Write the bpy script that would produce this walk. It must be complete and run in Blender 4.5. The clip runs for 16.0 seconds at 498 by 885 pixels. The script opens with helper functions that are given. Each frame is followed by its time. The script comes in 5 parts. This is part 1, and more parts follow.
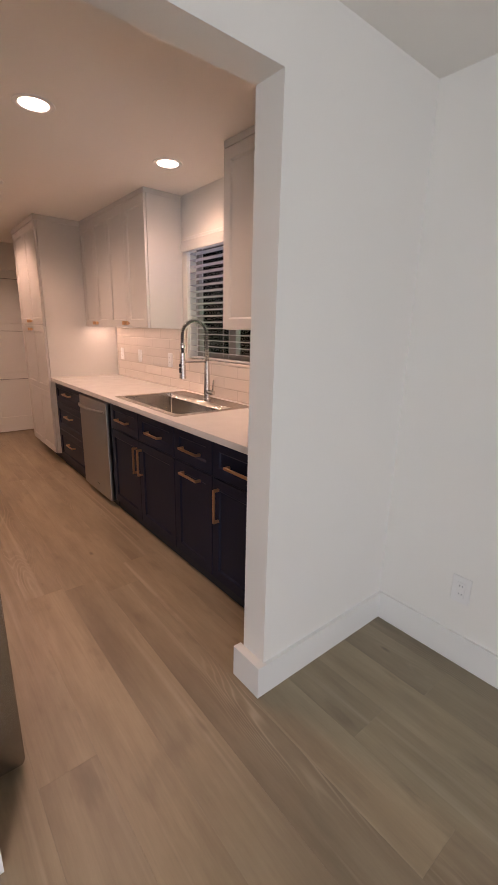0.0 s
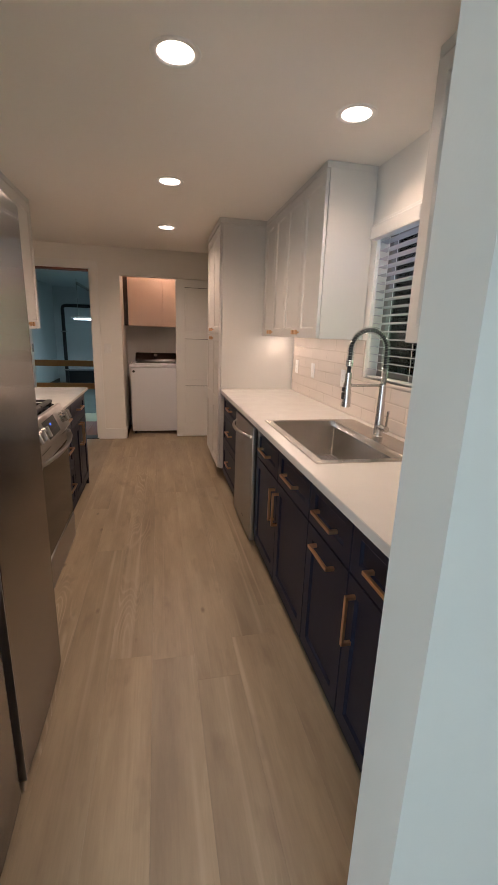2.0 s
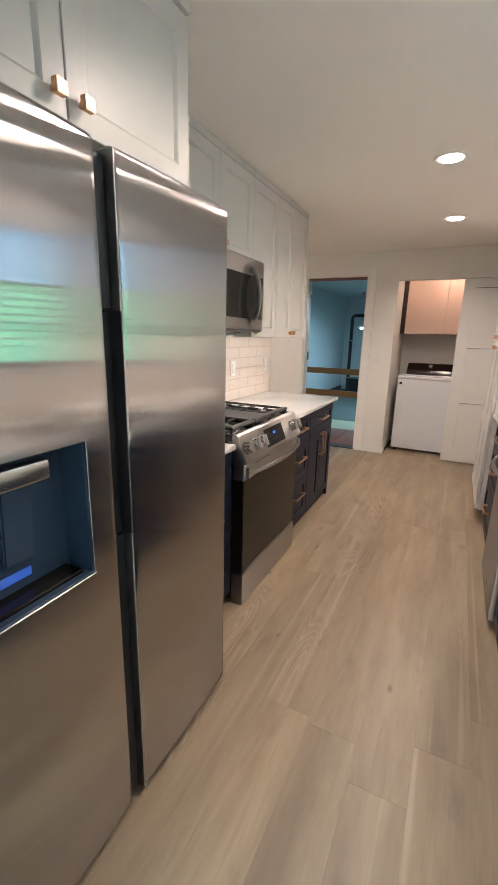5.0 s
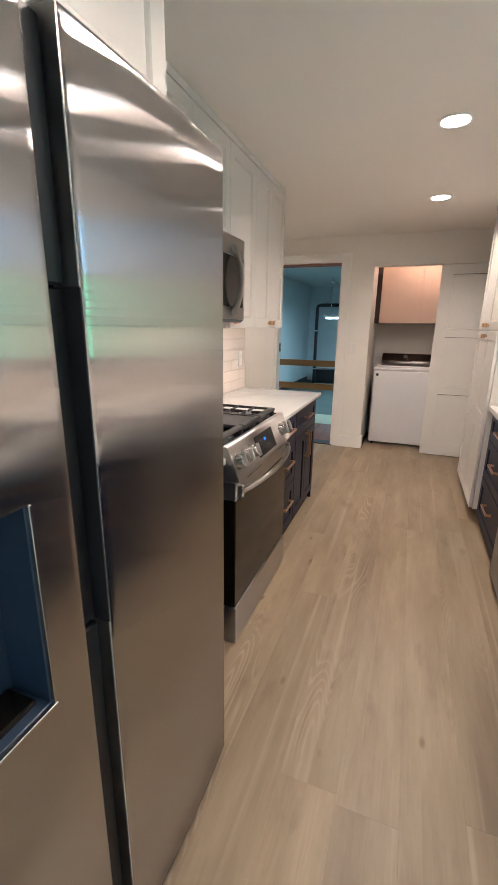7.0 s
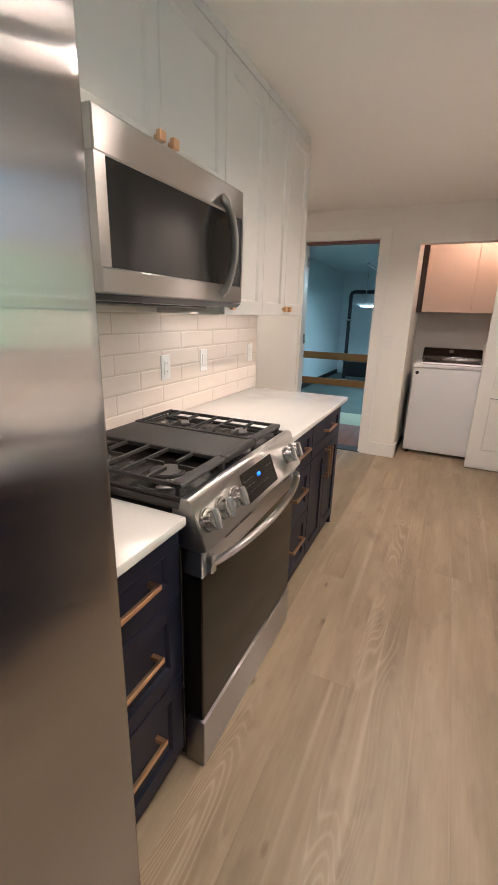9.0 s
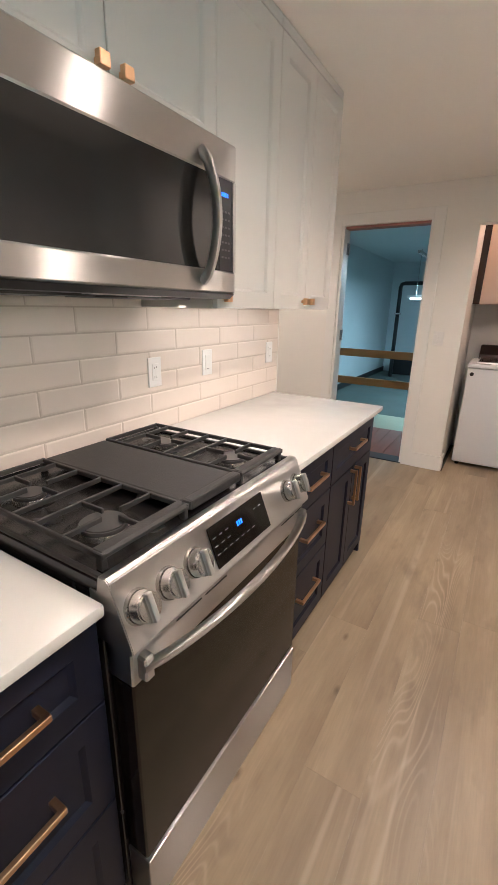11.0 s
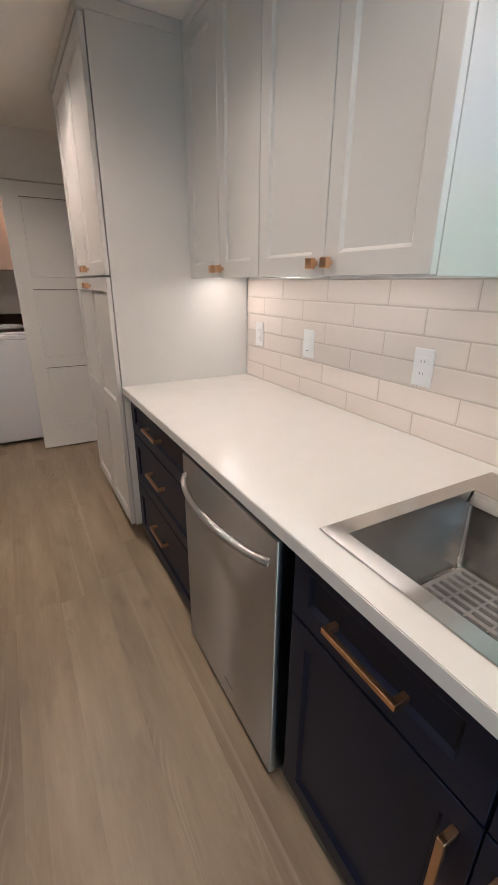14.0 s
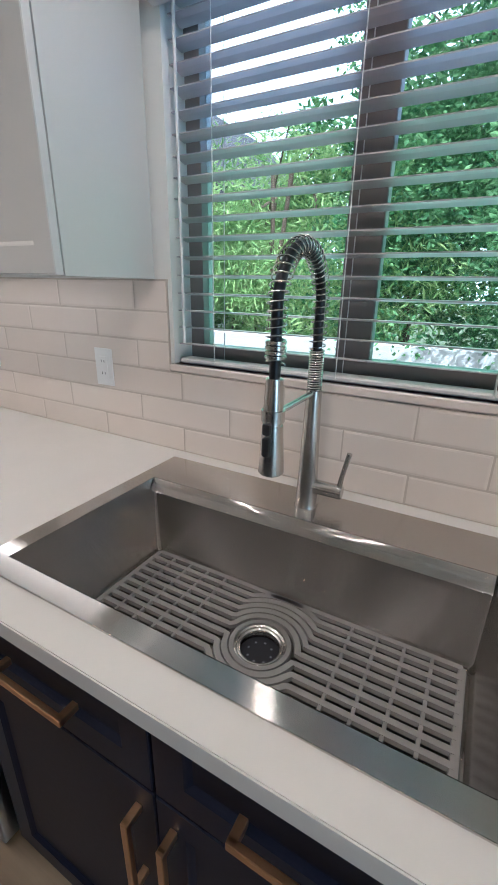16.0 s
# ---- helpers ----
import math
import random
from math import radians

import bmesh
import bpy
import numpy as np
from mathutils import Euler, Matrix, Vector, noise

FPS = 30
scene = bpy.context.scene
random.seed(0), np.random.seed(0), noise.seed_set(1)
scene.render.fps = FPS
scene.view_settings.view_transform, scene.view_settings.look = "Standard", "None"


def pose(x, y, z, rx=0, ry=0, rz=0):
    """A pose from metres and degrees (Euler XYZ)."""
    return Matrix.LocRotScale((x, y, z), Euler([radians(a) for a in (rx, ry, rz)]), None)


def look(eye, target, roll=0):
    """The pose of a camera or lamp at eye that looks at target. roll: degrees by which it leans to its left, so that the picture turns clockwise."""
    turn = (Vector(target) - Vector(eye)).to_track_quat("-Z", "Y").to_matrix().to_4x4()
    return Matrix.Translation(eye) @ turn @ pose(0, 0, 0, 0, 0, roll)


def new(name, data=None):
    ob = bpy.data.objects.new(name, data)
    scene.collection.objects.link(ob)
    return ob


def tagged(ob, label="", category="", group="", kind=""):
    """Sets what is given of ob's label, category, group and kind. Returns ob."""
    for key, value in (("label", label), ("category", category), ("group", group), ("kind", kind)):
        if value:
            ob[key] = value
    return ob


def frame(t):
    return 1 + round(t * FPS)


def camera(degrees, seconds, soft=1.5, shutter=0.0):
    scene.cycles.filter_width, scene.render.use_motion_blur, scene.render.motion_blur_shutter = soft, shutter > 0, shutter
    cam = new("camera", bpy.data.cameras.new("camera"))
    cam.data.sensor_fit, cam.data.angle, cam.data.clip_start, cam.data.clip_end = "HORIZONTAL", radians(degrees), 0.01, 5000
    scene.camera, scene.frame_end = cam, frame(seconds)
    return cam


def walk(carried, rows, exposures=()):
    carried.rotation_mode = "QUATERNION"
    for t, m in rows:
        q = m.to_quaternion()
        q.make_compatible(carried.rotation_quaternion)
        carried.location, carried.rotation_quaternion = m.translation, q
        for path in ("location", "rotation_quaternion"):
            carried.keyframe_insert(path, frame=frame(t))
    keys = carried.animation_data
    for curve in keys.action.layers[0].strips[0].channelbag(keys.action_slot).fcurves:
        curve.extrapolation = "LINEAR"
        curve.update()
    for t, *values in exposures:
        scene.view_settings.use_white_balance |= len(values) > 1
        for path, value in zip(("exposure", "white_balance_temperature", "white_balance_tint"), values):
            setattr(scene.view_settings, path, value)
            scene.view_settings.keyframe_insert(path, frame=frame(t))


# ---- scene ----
cam = camera(61.5, 16.0)
PATH = [
    (0, (0.279, 0.142, 1.385), (1.506, 1.634, 0.869), 1.3),
    (0.5, (0.44, 0.331, 1.368), (1.533, 1.926, 0.855), 1.0),
    (1, (0.545, 0.508, 1.385), (1.52, 2.177, 0.87), 0.9),
    (1.5, (0.708, 0.645, 1.382), (1.449, 2.434, 0.88), 1.3),
    (2, (0.829, 0.703, 1.403), (1.244, 2.593, 0.901), 1.9),
    (2.5, (0.933, 0.826, 1.39), (0.949, 2.761, 0.886), 1.2),
    (3, (0.996, 0.917, 1.402), (0.661, 2.825, 0.903), 1.4),
    (3.5, (1.068, 0.972, 1.416), (0.432, 2.803, 0.923), 1.4),
    (4, (1.115, 1.014, 1.413), (0.268, 2.76, 0.931), 1.5),
    (6.5, (0.947, 1.196, 1.395), (0.155, 2.956, 0.869), 1.2),
    (7, (0.844, 1.319, 1.398), (0.168, 3.124, 0.864), 0.8),
    (7.5, (0.82, 1.471, 1.407), (0.205, 3.295, 0.863), 0.9),
    (8, (0.808, 1.655, 1.398), (0.135, 3.454, 0.843), 1.0),
    (8.5, (0.765, 1.813, 1.396), (0.032, 3.584, 0.823), 1.4),
    (11, (0.731, 2.376, 1.396), (-0.246, 4.009, 0.779), 1.2),
    (11.5, (0.75, 2.45, 1.4), (0.02, 4.203, 0.772), 0.7),
    (12, (0.79, 2.532, 1.399), (0.394, 4.383, 0.754), 0.5),
    (12.5, (0.826, 2.566, 1.395), (0.762, 4.452, 0.733), 0.1),
    (13, (0.861, 2.575, 1.362), (1.143, 4.443, 0.705), 0.2),
    (13.5, (0.908, 2.575, 1.355), (1.526, 4.352, 0.677), 0.2),
    (14, (0.964, 2.553, 1.37), (1.872, 4.186, 0.658), 0.4),
    (14.5, (1.029, 2.514, 1.363), (2.205, 3.961, 0.64), 0.6),
    (15, (1.085, 2.473, 1.372), (2.471, 3.71, 0.632), 1.3),
    (15.5, (1.12, 2.427, 1.371), (2.661, 3.482, 0.655), 1.1),
    (16, (1.138, 2.391, 1.375), (2.781, 3.29, 0.673), 1.1),
]
# exposure in stops, white balance in kelvin and tint
EXPOSURES = [
    (0.0, 1.13, 7000, 42), (1.0, 1.10, 6800, 39), (1.5, 1.08, 6500, 32), (2.0, 1.15, 6050, 22), (3.0, 1.68, 5450, 14), (4.0, 1.92, 5300, 14), (7.5, 1.92, 5300, 14), (8.5, 1.94, 5300, 14), (11.0, 1.98, 5250, 14), (12.5, 1.83, 5100, 13),
    (14.0, 1.27, 5150, 13), (15.0, 0.93, 4980, 11), (16.0, 0.83, 4850, 11)]
walk(cam, [(t, look(eye, target, roll)) for t, eye, target, roll in PATH], EXPOSURES)

# ---------------------------------------------------------------- light
CEIL = 2.36
world = bpy.data.worlds.new("sky")
scene.world = world
world.use_nodes = True
wn, wl = world.node_tree.nodes, world.node_tree.links
sky = wn.new("ShaderNodeTexSky")
sky.sky_type, sky.sun_disc = "NISHITA", False
sky.dust_density, sky.air_density, sky.ozone_density = 8.0, 0.7, 0.4
sky.sun_elevation, sky.sun_rotation = radians(58), radians(242)
wl.new(sky.outputs[0], wn["Background"].inputs[0])
wn["Background"].inputs[1].default_value = 0.15


def lamp(name, kind, m, power, colour, **extra):
    data = bpy.data.lights.new(name, kind)
    data.energy, data.color = power, colour
    for key, value in extra.items():
        if key == "size":
            data.size = value
        elif key == "size_y":
            data.shape, data.size_y = "RECTANGLE", value
        elif key == "radius":
            data.shadow_soft_size = value
        elif key == "angle":
            data.angle = value
        elif key == "cone":
            data.spot_size, data.spot_blend = value, 0.7
    ob = new(name, data)
    ob.matrix_world = m
    return ob


WARM = (1.0, 0.74, 0.50)
lamp("sun", "SUN", look((0, 0, 9), (4.8, 2.6, 0.0)), 5.0, (1.0, 0.94, 0.86), angle=radians(0.5))
# daylight through the dining room's glass door, behind the start of the walk
lamp("daylight_back", "AREA", look((-2.0, -3.28, 1.1), (-2.0, 0, 1.1)), 44, (0.69, 0.95, 1.0), size=2.0, size_y=2.0)
# daylight at the kitchen window: sky above, green from the hedge below
lamp("daylight_window_sky", "AREA", look((2.255, 2.69, 1.84), (1.0, 2.69, 1.84)), 0.9, (0.42, 0.70, 1.0), size=0.86, size_y=0.32)
lamp("daylight_window_hedge", "AREA", look((2.255, 2.69, 1.43), (1.0, 2.69, 1.43)), 1.0, (0.34, 1.0, 0.54), size=0.86, size_y=0.46)
# recessed ceiling lights; the last is unseen, added to brighten the hall's far wall
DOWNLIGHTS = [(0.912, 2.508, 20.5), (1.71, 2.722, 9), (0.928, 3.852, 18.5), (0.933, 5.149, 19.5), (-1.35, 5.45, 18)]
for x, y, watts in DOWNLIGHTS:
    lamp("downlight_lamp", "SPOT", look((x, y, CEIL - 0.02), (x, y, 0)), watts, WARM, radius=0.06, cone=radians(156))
# light strips under the wall cabinets
lamp("strip_lamp", "AREA", look((1.93, 3.95, 1.395), (1.93, 3.95, 0)), 0.17, WARM, size=0.03, size_y=1.25)
lamp("strip_lamp", "AREA", look((-0.28, 4.05, 1.395), (-0.28, 4.05, 0)), 0.26, WARM, size=0.03, size_y=0.95)
lamp("strip_lamp", "AREA", look((1.93, 4.49, 1.395), (1.93, 4.49, 0)), 0.3, WARM, size=0.04, size_y=0.16)
lamp("strip_lamp", "AREA", look((1.93, 1.75, 1.395), (1.93, 1.75, 0)), 0.24, WARM, size=0.03, size_y=0.8)
lamp("cooktop_lamp", "AREA", look((-0.11, 3.16, 1.413), (-0.11, 3.16, 0)), 0.3, WARM, size=0.04, size_y=0.2)
lamp("closet_lamp", "POINT", pose(0.95, 6.60, 2.22), 1.15, (1.0, 0.52, 0.27), radius=0.05)
lamp("garage_tube_lamp", "AREA", look((0.3, 9.6, 2.0), (0.3, 9.6, 0)), 20, (0.72, 1.0, 0.97), size=0.2, size_y=1.2)


# ---------------------------------------------------------------- materials
def material(name, colour, rough=0.5, metal=0.0, bump=0.0, bump_scale=60.0, vary=0.0, vary_scale=2.0, rough_vary=0.0, emit=None, power=0.0, coat=0.0, stretch=(1, 1, 1), aniso=0.0, spec=0.5):
    m = bpy.data.materials.new(name)
    m.use_nodes = True
    n, l = m.node_tree.nodes, m.node_tree.links
    b = n["Principled BSDF"]
    b.inputs["Base Color"].default_value = (*colour, 1)
    b.inputs["Roughness"].default_value = rough
    b.inputs["Metallic"].default_value = metal
    b.inputs["Coat Weight"].default_value = coat
    b.inputs["Specular IOR Level"].default_value = spec
    b.inputs["Coat Roughness"].default_value = 0.12
    co = n.new("ShaderNodeTexCoord")
    mp = n.new("ShaderNodeMapping")
    mp.inputs["Scale"].default_value = stretch
    l.new(co.outputs["Object"], mp.inputs[0])
    if vary or rough_vary:
        t = n.new("ShaderNodeTexNoise")
        t.inputs["Scale"].default_value, t.inputs["Detail"].default_value = vary_scale, 6
        l.new(mp.outputs[0], t.inputs["Vector"])
        if vary:
            mix = n.new("ShaderNodeMix")
            mix.data_type = "RGBA"
            mix.inputs[6].default_value = (*[c * (1 - vary) for c in colour], 1)
            mix.inputs[7].default_value = (*[min(1, c * (1 + vary)) for c in colour], 1)
            l.new(t.outputs[0], mix.inputs[0])
            l.new(mix.outputs[2], b.inputs["Base Color"])
        if rough_vary:
            r = n.new("ShaderNodeMapRange")
            r.inputs[3].default_value, r.inputs[4].default_value = max(0.02, rough - rough_vary), rough + rough_vary
            l.new(t.outputs[0], r.inputs[0])
            l.new(r.outputs[0], b.inputs["Roughness"])
    if bump:
        t = n.new("ShaderNodeTexNoise")
        t.inputs["Scale"].default_value, t.inputs["Detail"].default_value = bump_scale, 4
        l.new(mp.outputs[0], t.inputs["Vector"])
        k = n.new("ShaderNodeBump")
        k.inputs["Strength"].default_value, k.inputs["Distance"].default_value = bump, 0.004
        l.new(t.outputs[0], k.inputs["Height"])
        l.new(k.outputs[0], b.inputs["Normal"])
    if aniso:
        tg = n.new("ShaderNodeTangent")
        tg.direction_type, tg.axis = "RADIAL", "Z"
        b.inputs["Anisotropic"].default_value = aniso
        l.new(tg.outputs[0], b.inputs["Tangent"])
    if emit:
        b.inputs["Emission Color"].default_value = (*emit, 1)
        b.inputs["Emission Strength"].default_value = power
    return m


def brushed(name, colour, rough, along, wide=None):
    """Brushed steel. along: how far reflections are drawn out along (negative) or across (positive) the level direction; wide: a second, broader lobe."""
    m = material(name, colour, rough, 1.0)
    n, l = m.node_tree.nodes, m.node_tree.links
    gl, tg, co, t, mix = n.new("ShaderNodeBsdfAnisotropic"), n.new("ShaderNodeTangent"), n.new("ShaderNodeTexCoord"), n.new("ShaderNodeTexNoise"), n.new("ShaderNodeMix")
    tg.direction_type, tg.axis = "RADIAL", "Z"
    gl.inputs["Roughness"].default_value, gl.inputs["Anisotropy"].default_value = rough, along
    t.inputs["Scale"].default_value, t.inputs["Detail"].default_value = 2.5, 5
    mix.data_type = "RGBA"
    mix.inputs[6].default_value, mix.inputs[7].default_value = (*[c * 0.95 for c in colour], 1), (*[c * 1.05 for c in colour], 1)
    l.new(co.outputs["Object"], t.inputs["Vector"])
    l.new(t.outputs[0], mix.inputs[0])
    l.new(mix.outputs[2], gl.inputs["Color"])
    l.new(tg.outputs[0], gl.inputs["Tangent"])
    l.new(gl.outputs[0], n["Material Output"].inputs[0])
    if wide is not None:
        broad, both = n.new("ShaderNodeBsdfAnisotropic"), n.new("ShaderNodeMixShader")
        broad.inputs["Roughness"].default_value, broad.inputs["Anisotropy"].default_value = rough, wide
        l.new(mix.outputs[2], broad.inputs["Color"])
        l.new(tg.outputs[0], broad.inputs["Tangent"])
        both.inputs[0].default_value = 0.42
        l.new(gl.outputs[0], both.inputs[1])
        l.new(broad.outputs[0], both.inputs[2])
        l.new(both.outputs[0], n["Material Output"].inputs[0])
    return m


def oak():
    """Wide oak boards: long grain, cathedral rings, knots, each board its own shade."""
    m = material("oak_boards", (0.3, 0.2, 0.13), 0.42)
    n, l = m.node_tree.nodes, m.node_tree.links
    b = n["Principled BSDF"]
    co, info = n.new("ShaderNodeTexCoord"), n.new("ShaderNodeObjectInfo")
    shift = n.new("ShaderNodeVectorMath")
    shift.operation = "SCALE"
    shift.inputs[0].default_value = (37.0, 61.0, 11.0)
    l.new(info.outputs["Random"], shift.inputs["Scale"])
    add = n.new("ShaderNodeVectorMath")
    l.new(co.outputs["Object"], add.inputs[0])
    l.new(shift.outputs[0], add.inputs[1])

    def noise_tex(scale, stretch, detail=3.0, rough=0.5):
        mp = n.new("ShaderNodeMapping")
        mp.inputs["Scale"].default_value = stretch
        l.new(add.outputs[0], mp.inputs[0])
        t = n.new("ShaderNodeTexNoise")
        t.inputs["Scale"].default_value, t.inputs["Detail"].default_value, t.inputs["Roughness"].default_value = scale, detail, rough
        l.new(mp.outputs[0], t.inputs["Vector"])
        return t.outputs[0]

    def maths(op, a, v):
        k = n.new("ShaderNodeMath")
        k.operation = op
        for i, s in enumerate((a, v)):
            if isinstance(s, (int, float)):
                k.inputs[i].default_value = s
            else:
                l.new(s, k.inputs[i])
        return k.outputs[0]

    def blend(f, a, c, how="MIX"):
        k = n.new("ShaderNodeMix")
        k.data_type, k.blend_type = "RGBA", how
        for i, s in ((0, f), (6, a), (7, c)):
            if isinstance(s, (int, float)):
                k.inputs[i].default_value = s
            elif isinstance(s, tuple):
                k.inputs[i].default_value = (*s, 1)
            else:
                l.new(s, k.inputs[i])
        return k.outputs[2]

    rings = maths("SINE", maths("MULTIPLY", noise_tex(1.6, (4.2, 0.55, 1), 1.2), 210.0), 0)
    rings = maths("MULTIPLY", maths("ADD", rings, 1.0), 0.5)
    rings = maths("POWER", rings, 4.0)
    where = n.new("ShaderNodeMapRange")
    where.inputs[1].default_value, where.inputs[2].default_value = 0.585, 0.70
    l.new(noise_tex(1.1, (2.5, 0.6, 1), 1.0), where.inputs[0])
    fibre = noise_tex(9.0, (16, 0.5, 1), 5.0, 0.65)
    broad = noise_tex(1.7, (3.4, 0.55, 1), 6.0, 0.62)
    cloud = n.new("ShaderNodeMapRange")
    cloud.inputs[1].default_value, cloud.inputs[2].default_value = 0.32, 0.68
    l.new(broad, cloud.inputs[0])
    base = blend(cloud.outputs[0], (0.232, 0.177, 0.114), (0.432, 0.348, 0.232))
    board = blend(info.outputs["Random"], (0.84, 0.84, 0.85), (1.10, 1.075, 1.045))
    base = blend(1.0, base, board, "MULTIPLY")
    base = blend(maths("MULTIPLY", fibre, 0.55), base, (0.20, 0.154, 0.100))
    base = blend(maths("MULTIPLY", maths("MULTIPLY", rings, where.outputs[0]), 0.34), base, (0.60, 0.49, 0.37))
    streak = n.new("ShaderNodeMapRange")
    streak.inputs[1].default_value, streak.inputs[2].default_value = 0.62, 0.74
    l.new(noise_tex(2.2, (11, 0.16, 1), 2.0), streak.inputs[0])
    base = blend(maths("MULTIPLY", streak.outputs[0], 0.30), base, (0.58, 0.47, 0.35))
    smudge = n.new("ShaderNodeMapRange")
    smudge.inputs[1].default_value, smudge.inputs[2].default_value = 0.60, 0.74
    l.new(noise_tex(6.0, (1.7, 0.6, 1), 3.0), smudge.inputs[0])
    base = blend(maths("MULTIPLY", smudge.outputs[0], 0.45), base, (0.155, 0.115, 0.08))
    knots = n.new("ShaderNodeTexVoronoi")
    knots.inputs["Scale"].default_value = 2.9
    mp = n.new("ShaderNodeMapping")
    mp.inputs["Scale"].default_value = (1.6, 0.7, 1)
    l.new(add.outputs[0], mp.inputs[0])
    l.new(mp.outputs[0], knots.inputs["Vector"])
    spot = n.new("ShaderNodeMapRange")
    spot.inputs[1].default_value, spot.inputs[2].default_value, spot.inputs[3].default_value, spot.inputs[4].default_value = 0.0, 0.065, 0.85, 0.0
    l.new(knots.outputs["Distance"], spot.inputs[0])
    base = blend(spot.outputs[0], base, (0.10, 0.065, 0.04))
    l.new(base, b.inputs["Base Color"])
    r = n.new("ShaderNodeMapRange")
    r.inputs[3].default_value, r.inputs[4].default_value = 0.30, 0.48
    l.new(fibre, r.inputs[0])
    l.new(r.outputs[0], b.inputs["Roughness"])
    k = n.new("ShaderNodeBump")
    k.inputs["Strength"].default_value, k.inputs["Distance"].default_value = 0.12, 0.002
    l.new(fibre, k.inputs["Height"])
    l.new(k.outputs[0], b.inputs["Normal"])
    return m


def leafy(name, dark, light):
    m = material(name, light, 0.6, spec=0.15)
    n, l = m.node_tree.nodes, m.node_tree.links
    g = n.new("ShaderNodeNewGeometry")
    mix = n.new("ShaderNodeMix")
    mix.data_type = "RGBA"
    mix.inputs[6].default_value, mix.inputs[7].default_value = (*dark, 1), (*light, 1)
    l.new(g.outputs["Random Per Island"], mix.inputs[0])
    b = n["Principled BSDF"]
    l.new(mix.outputs[2], b.inputs["Base Color"])
    tr = n.new("ShaderNodeBsdfTranslucent")
    l.new(mix.outputs[2], tr.inputs[0])
    sh = n.new("ShaderNodeMixShader")
    sh.inputs[0].default_value = 0.35
    l.new(b.outputs[0], sh.inputs[1])
    l.new(tr.outputs[0], sh.inputs[2])
    l.new(sh.outputs[0], n["Material Output"].inputs[0])
    return m


def pane_glass(name, tint=(0.95, 0.98, 0.97)):
    m = bpy.data.materials.new(name)
    m.use_nodes = True
    n, l = m.node_tree.nodes, m.node_tree.links
    n.remove(n["Principled BSDF"])
    tr, gl, fr, mx = n.new("ShaderNodeBsdfTransparent"), n.new("ShaderNodeBsdfGlossy"), n.new("ShaderNodeFresnel"), n.new("ShaderNodeMixShader")
    tr.inputs[0].default_value = (*tint, 1)
    gl.inputs["Roughness"].default_value = 0.02
    fr.inputs[0].default_value = 1.45
    l.new(fr.outputs[0], mx.inputs[0])
    l.new(tr.outputs[0], mx.inputs[1])
    l.new(gl.outputs[0], mx.inputs[2])
    l.new(mx.outputs[0], n["Material Output"].inputs[0])
    return m


WALL = material("wall_paint", (0.82, 0.80, 0.755), 0.6, bump=0.10, bump_scale=140, vary=0.02, vary_scale=1.5)
CEILING = material("ceiling_paint", (0.88, 0.85, 0.80), 0.75, bump=0.12, bump_scale=120, vary=0.025, vary_scale=1.2)
TRIM = material("trim_paint", (0.82, 0.81, 0.78), 0.38, bump=0.03, bump_scale=40, vary=0.015)
WHITE = material("cabinet_white_paint", (0.62, 0.605, 0.575), 0.36, bump=0.03, bump_scale=50, vary=0.02, vary_scale=3)
MAPLE = material("beige_laminate", (0.60, 0.47, 0.38), 0.45, bump=0.03, bump_scale=40, vary=0.05, vary_scale=3)
NAVY = material("cabinet_navy_paint", (0.009, 0.0115, 0.026), 0.42, spec=0.22, bump=0.04, bump_scale=60, vary=0.10, vary_scale=4)
TOE = material("toe_kick_paint", (0.012, 0.013, 0.018), 0.6, vary=0.1)
QUARTZ = material("white_quartz", (0.65, 0.635, 0.605), 0.2, vary=0.03, vary_scale=9, rough_vary=0.05)
TILE = material("glazed_tile", (0.73, 0.65, 0.58), 0.10, bump=0.10, bump_scale=9, vary=0.03, vary_scale=5)
GROUT = material("grout", (0.53, 0.46, 0.39), 0.85, bump=0.2, bump_scale=200, vary=0.05)
STEEL = brushed("brushed_steel", (0.50, 0.485, 0.465), 0.33, 0.72)
FRIDGESTEEL = brushed("vertically_brushed_steel", (0.48, 0.465, 0.455), 0.10, -0.87, -0.955)
SINKSTEEL = brushed("satin_steel", (0.58, 0.56, 0.53), 0.18, 0.75)
LIPSTEEL = brushed("polished_steel_lip", (0.72, 0.70, 0.67), 0.2, 0.8)
CHROME = material("polished_nickel", (0.58, 0.56, 0.53), 0.25, 1.0, vary=0.03)
DARKSTEEL = material("dark_steel", (0.07, 0.07, 0.073), 0.4, 0.6, vary=0.1)
BRASS = material("champagne_bronze", (0.68, 0.42, 0.235), 0.30, 1.0, vary=0.08, vary_scale=20, rough_vary=0.06)
BLACK = material("black_enamel", (0.014, 0.013, 0.013), 0.25, vary=0.15, vary_scale=8, rough_vary=0.08)
BURNERCAP = material("burner_cap_enamel", (0.06, 0.057, 0.055), 0.35, vary=0.12, vary_scale=20)
IRON = material("cast_iron", (0.035, 0.033, 0.032), 0.55, 0.2, bump=0.25, bump_scale=220, vary=0.15, vary_scale=12)
GLASSBLACK = material("oven_glass", (0.010, 0.008, 0.006), 0.10, spec=0.22, vary=0.1, vary_scale=2)
MWGLASS = material("microwave_glass", (0.014, 0.013, 0.012), 0.10, spec=0.55, vary=0.1)
PLASTIC = material("black_plastic", (0.012, 0.012, 0.014), 0.4, vary=0.1, vary_scale=10)
DISPENSER = material("dispenser_plastic", (0.045, 0.07, 0.115), 0.22, vary=0.1, vary_scale=5)
WHITEPLASTIC = material("white_plastic", (0.80, 0.79, 0.77), 0.3, vary=0.015)
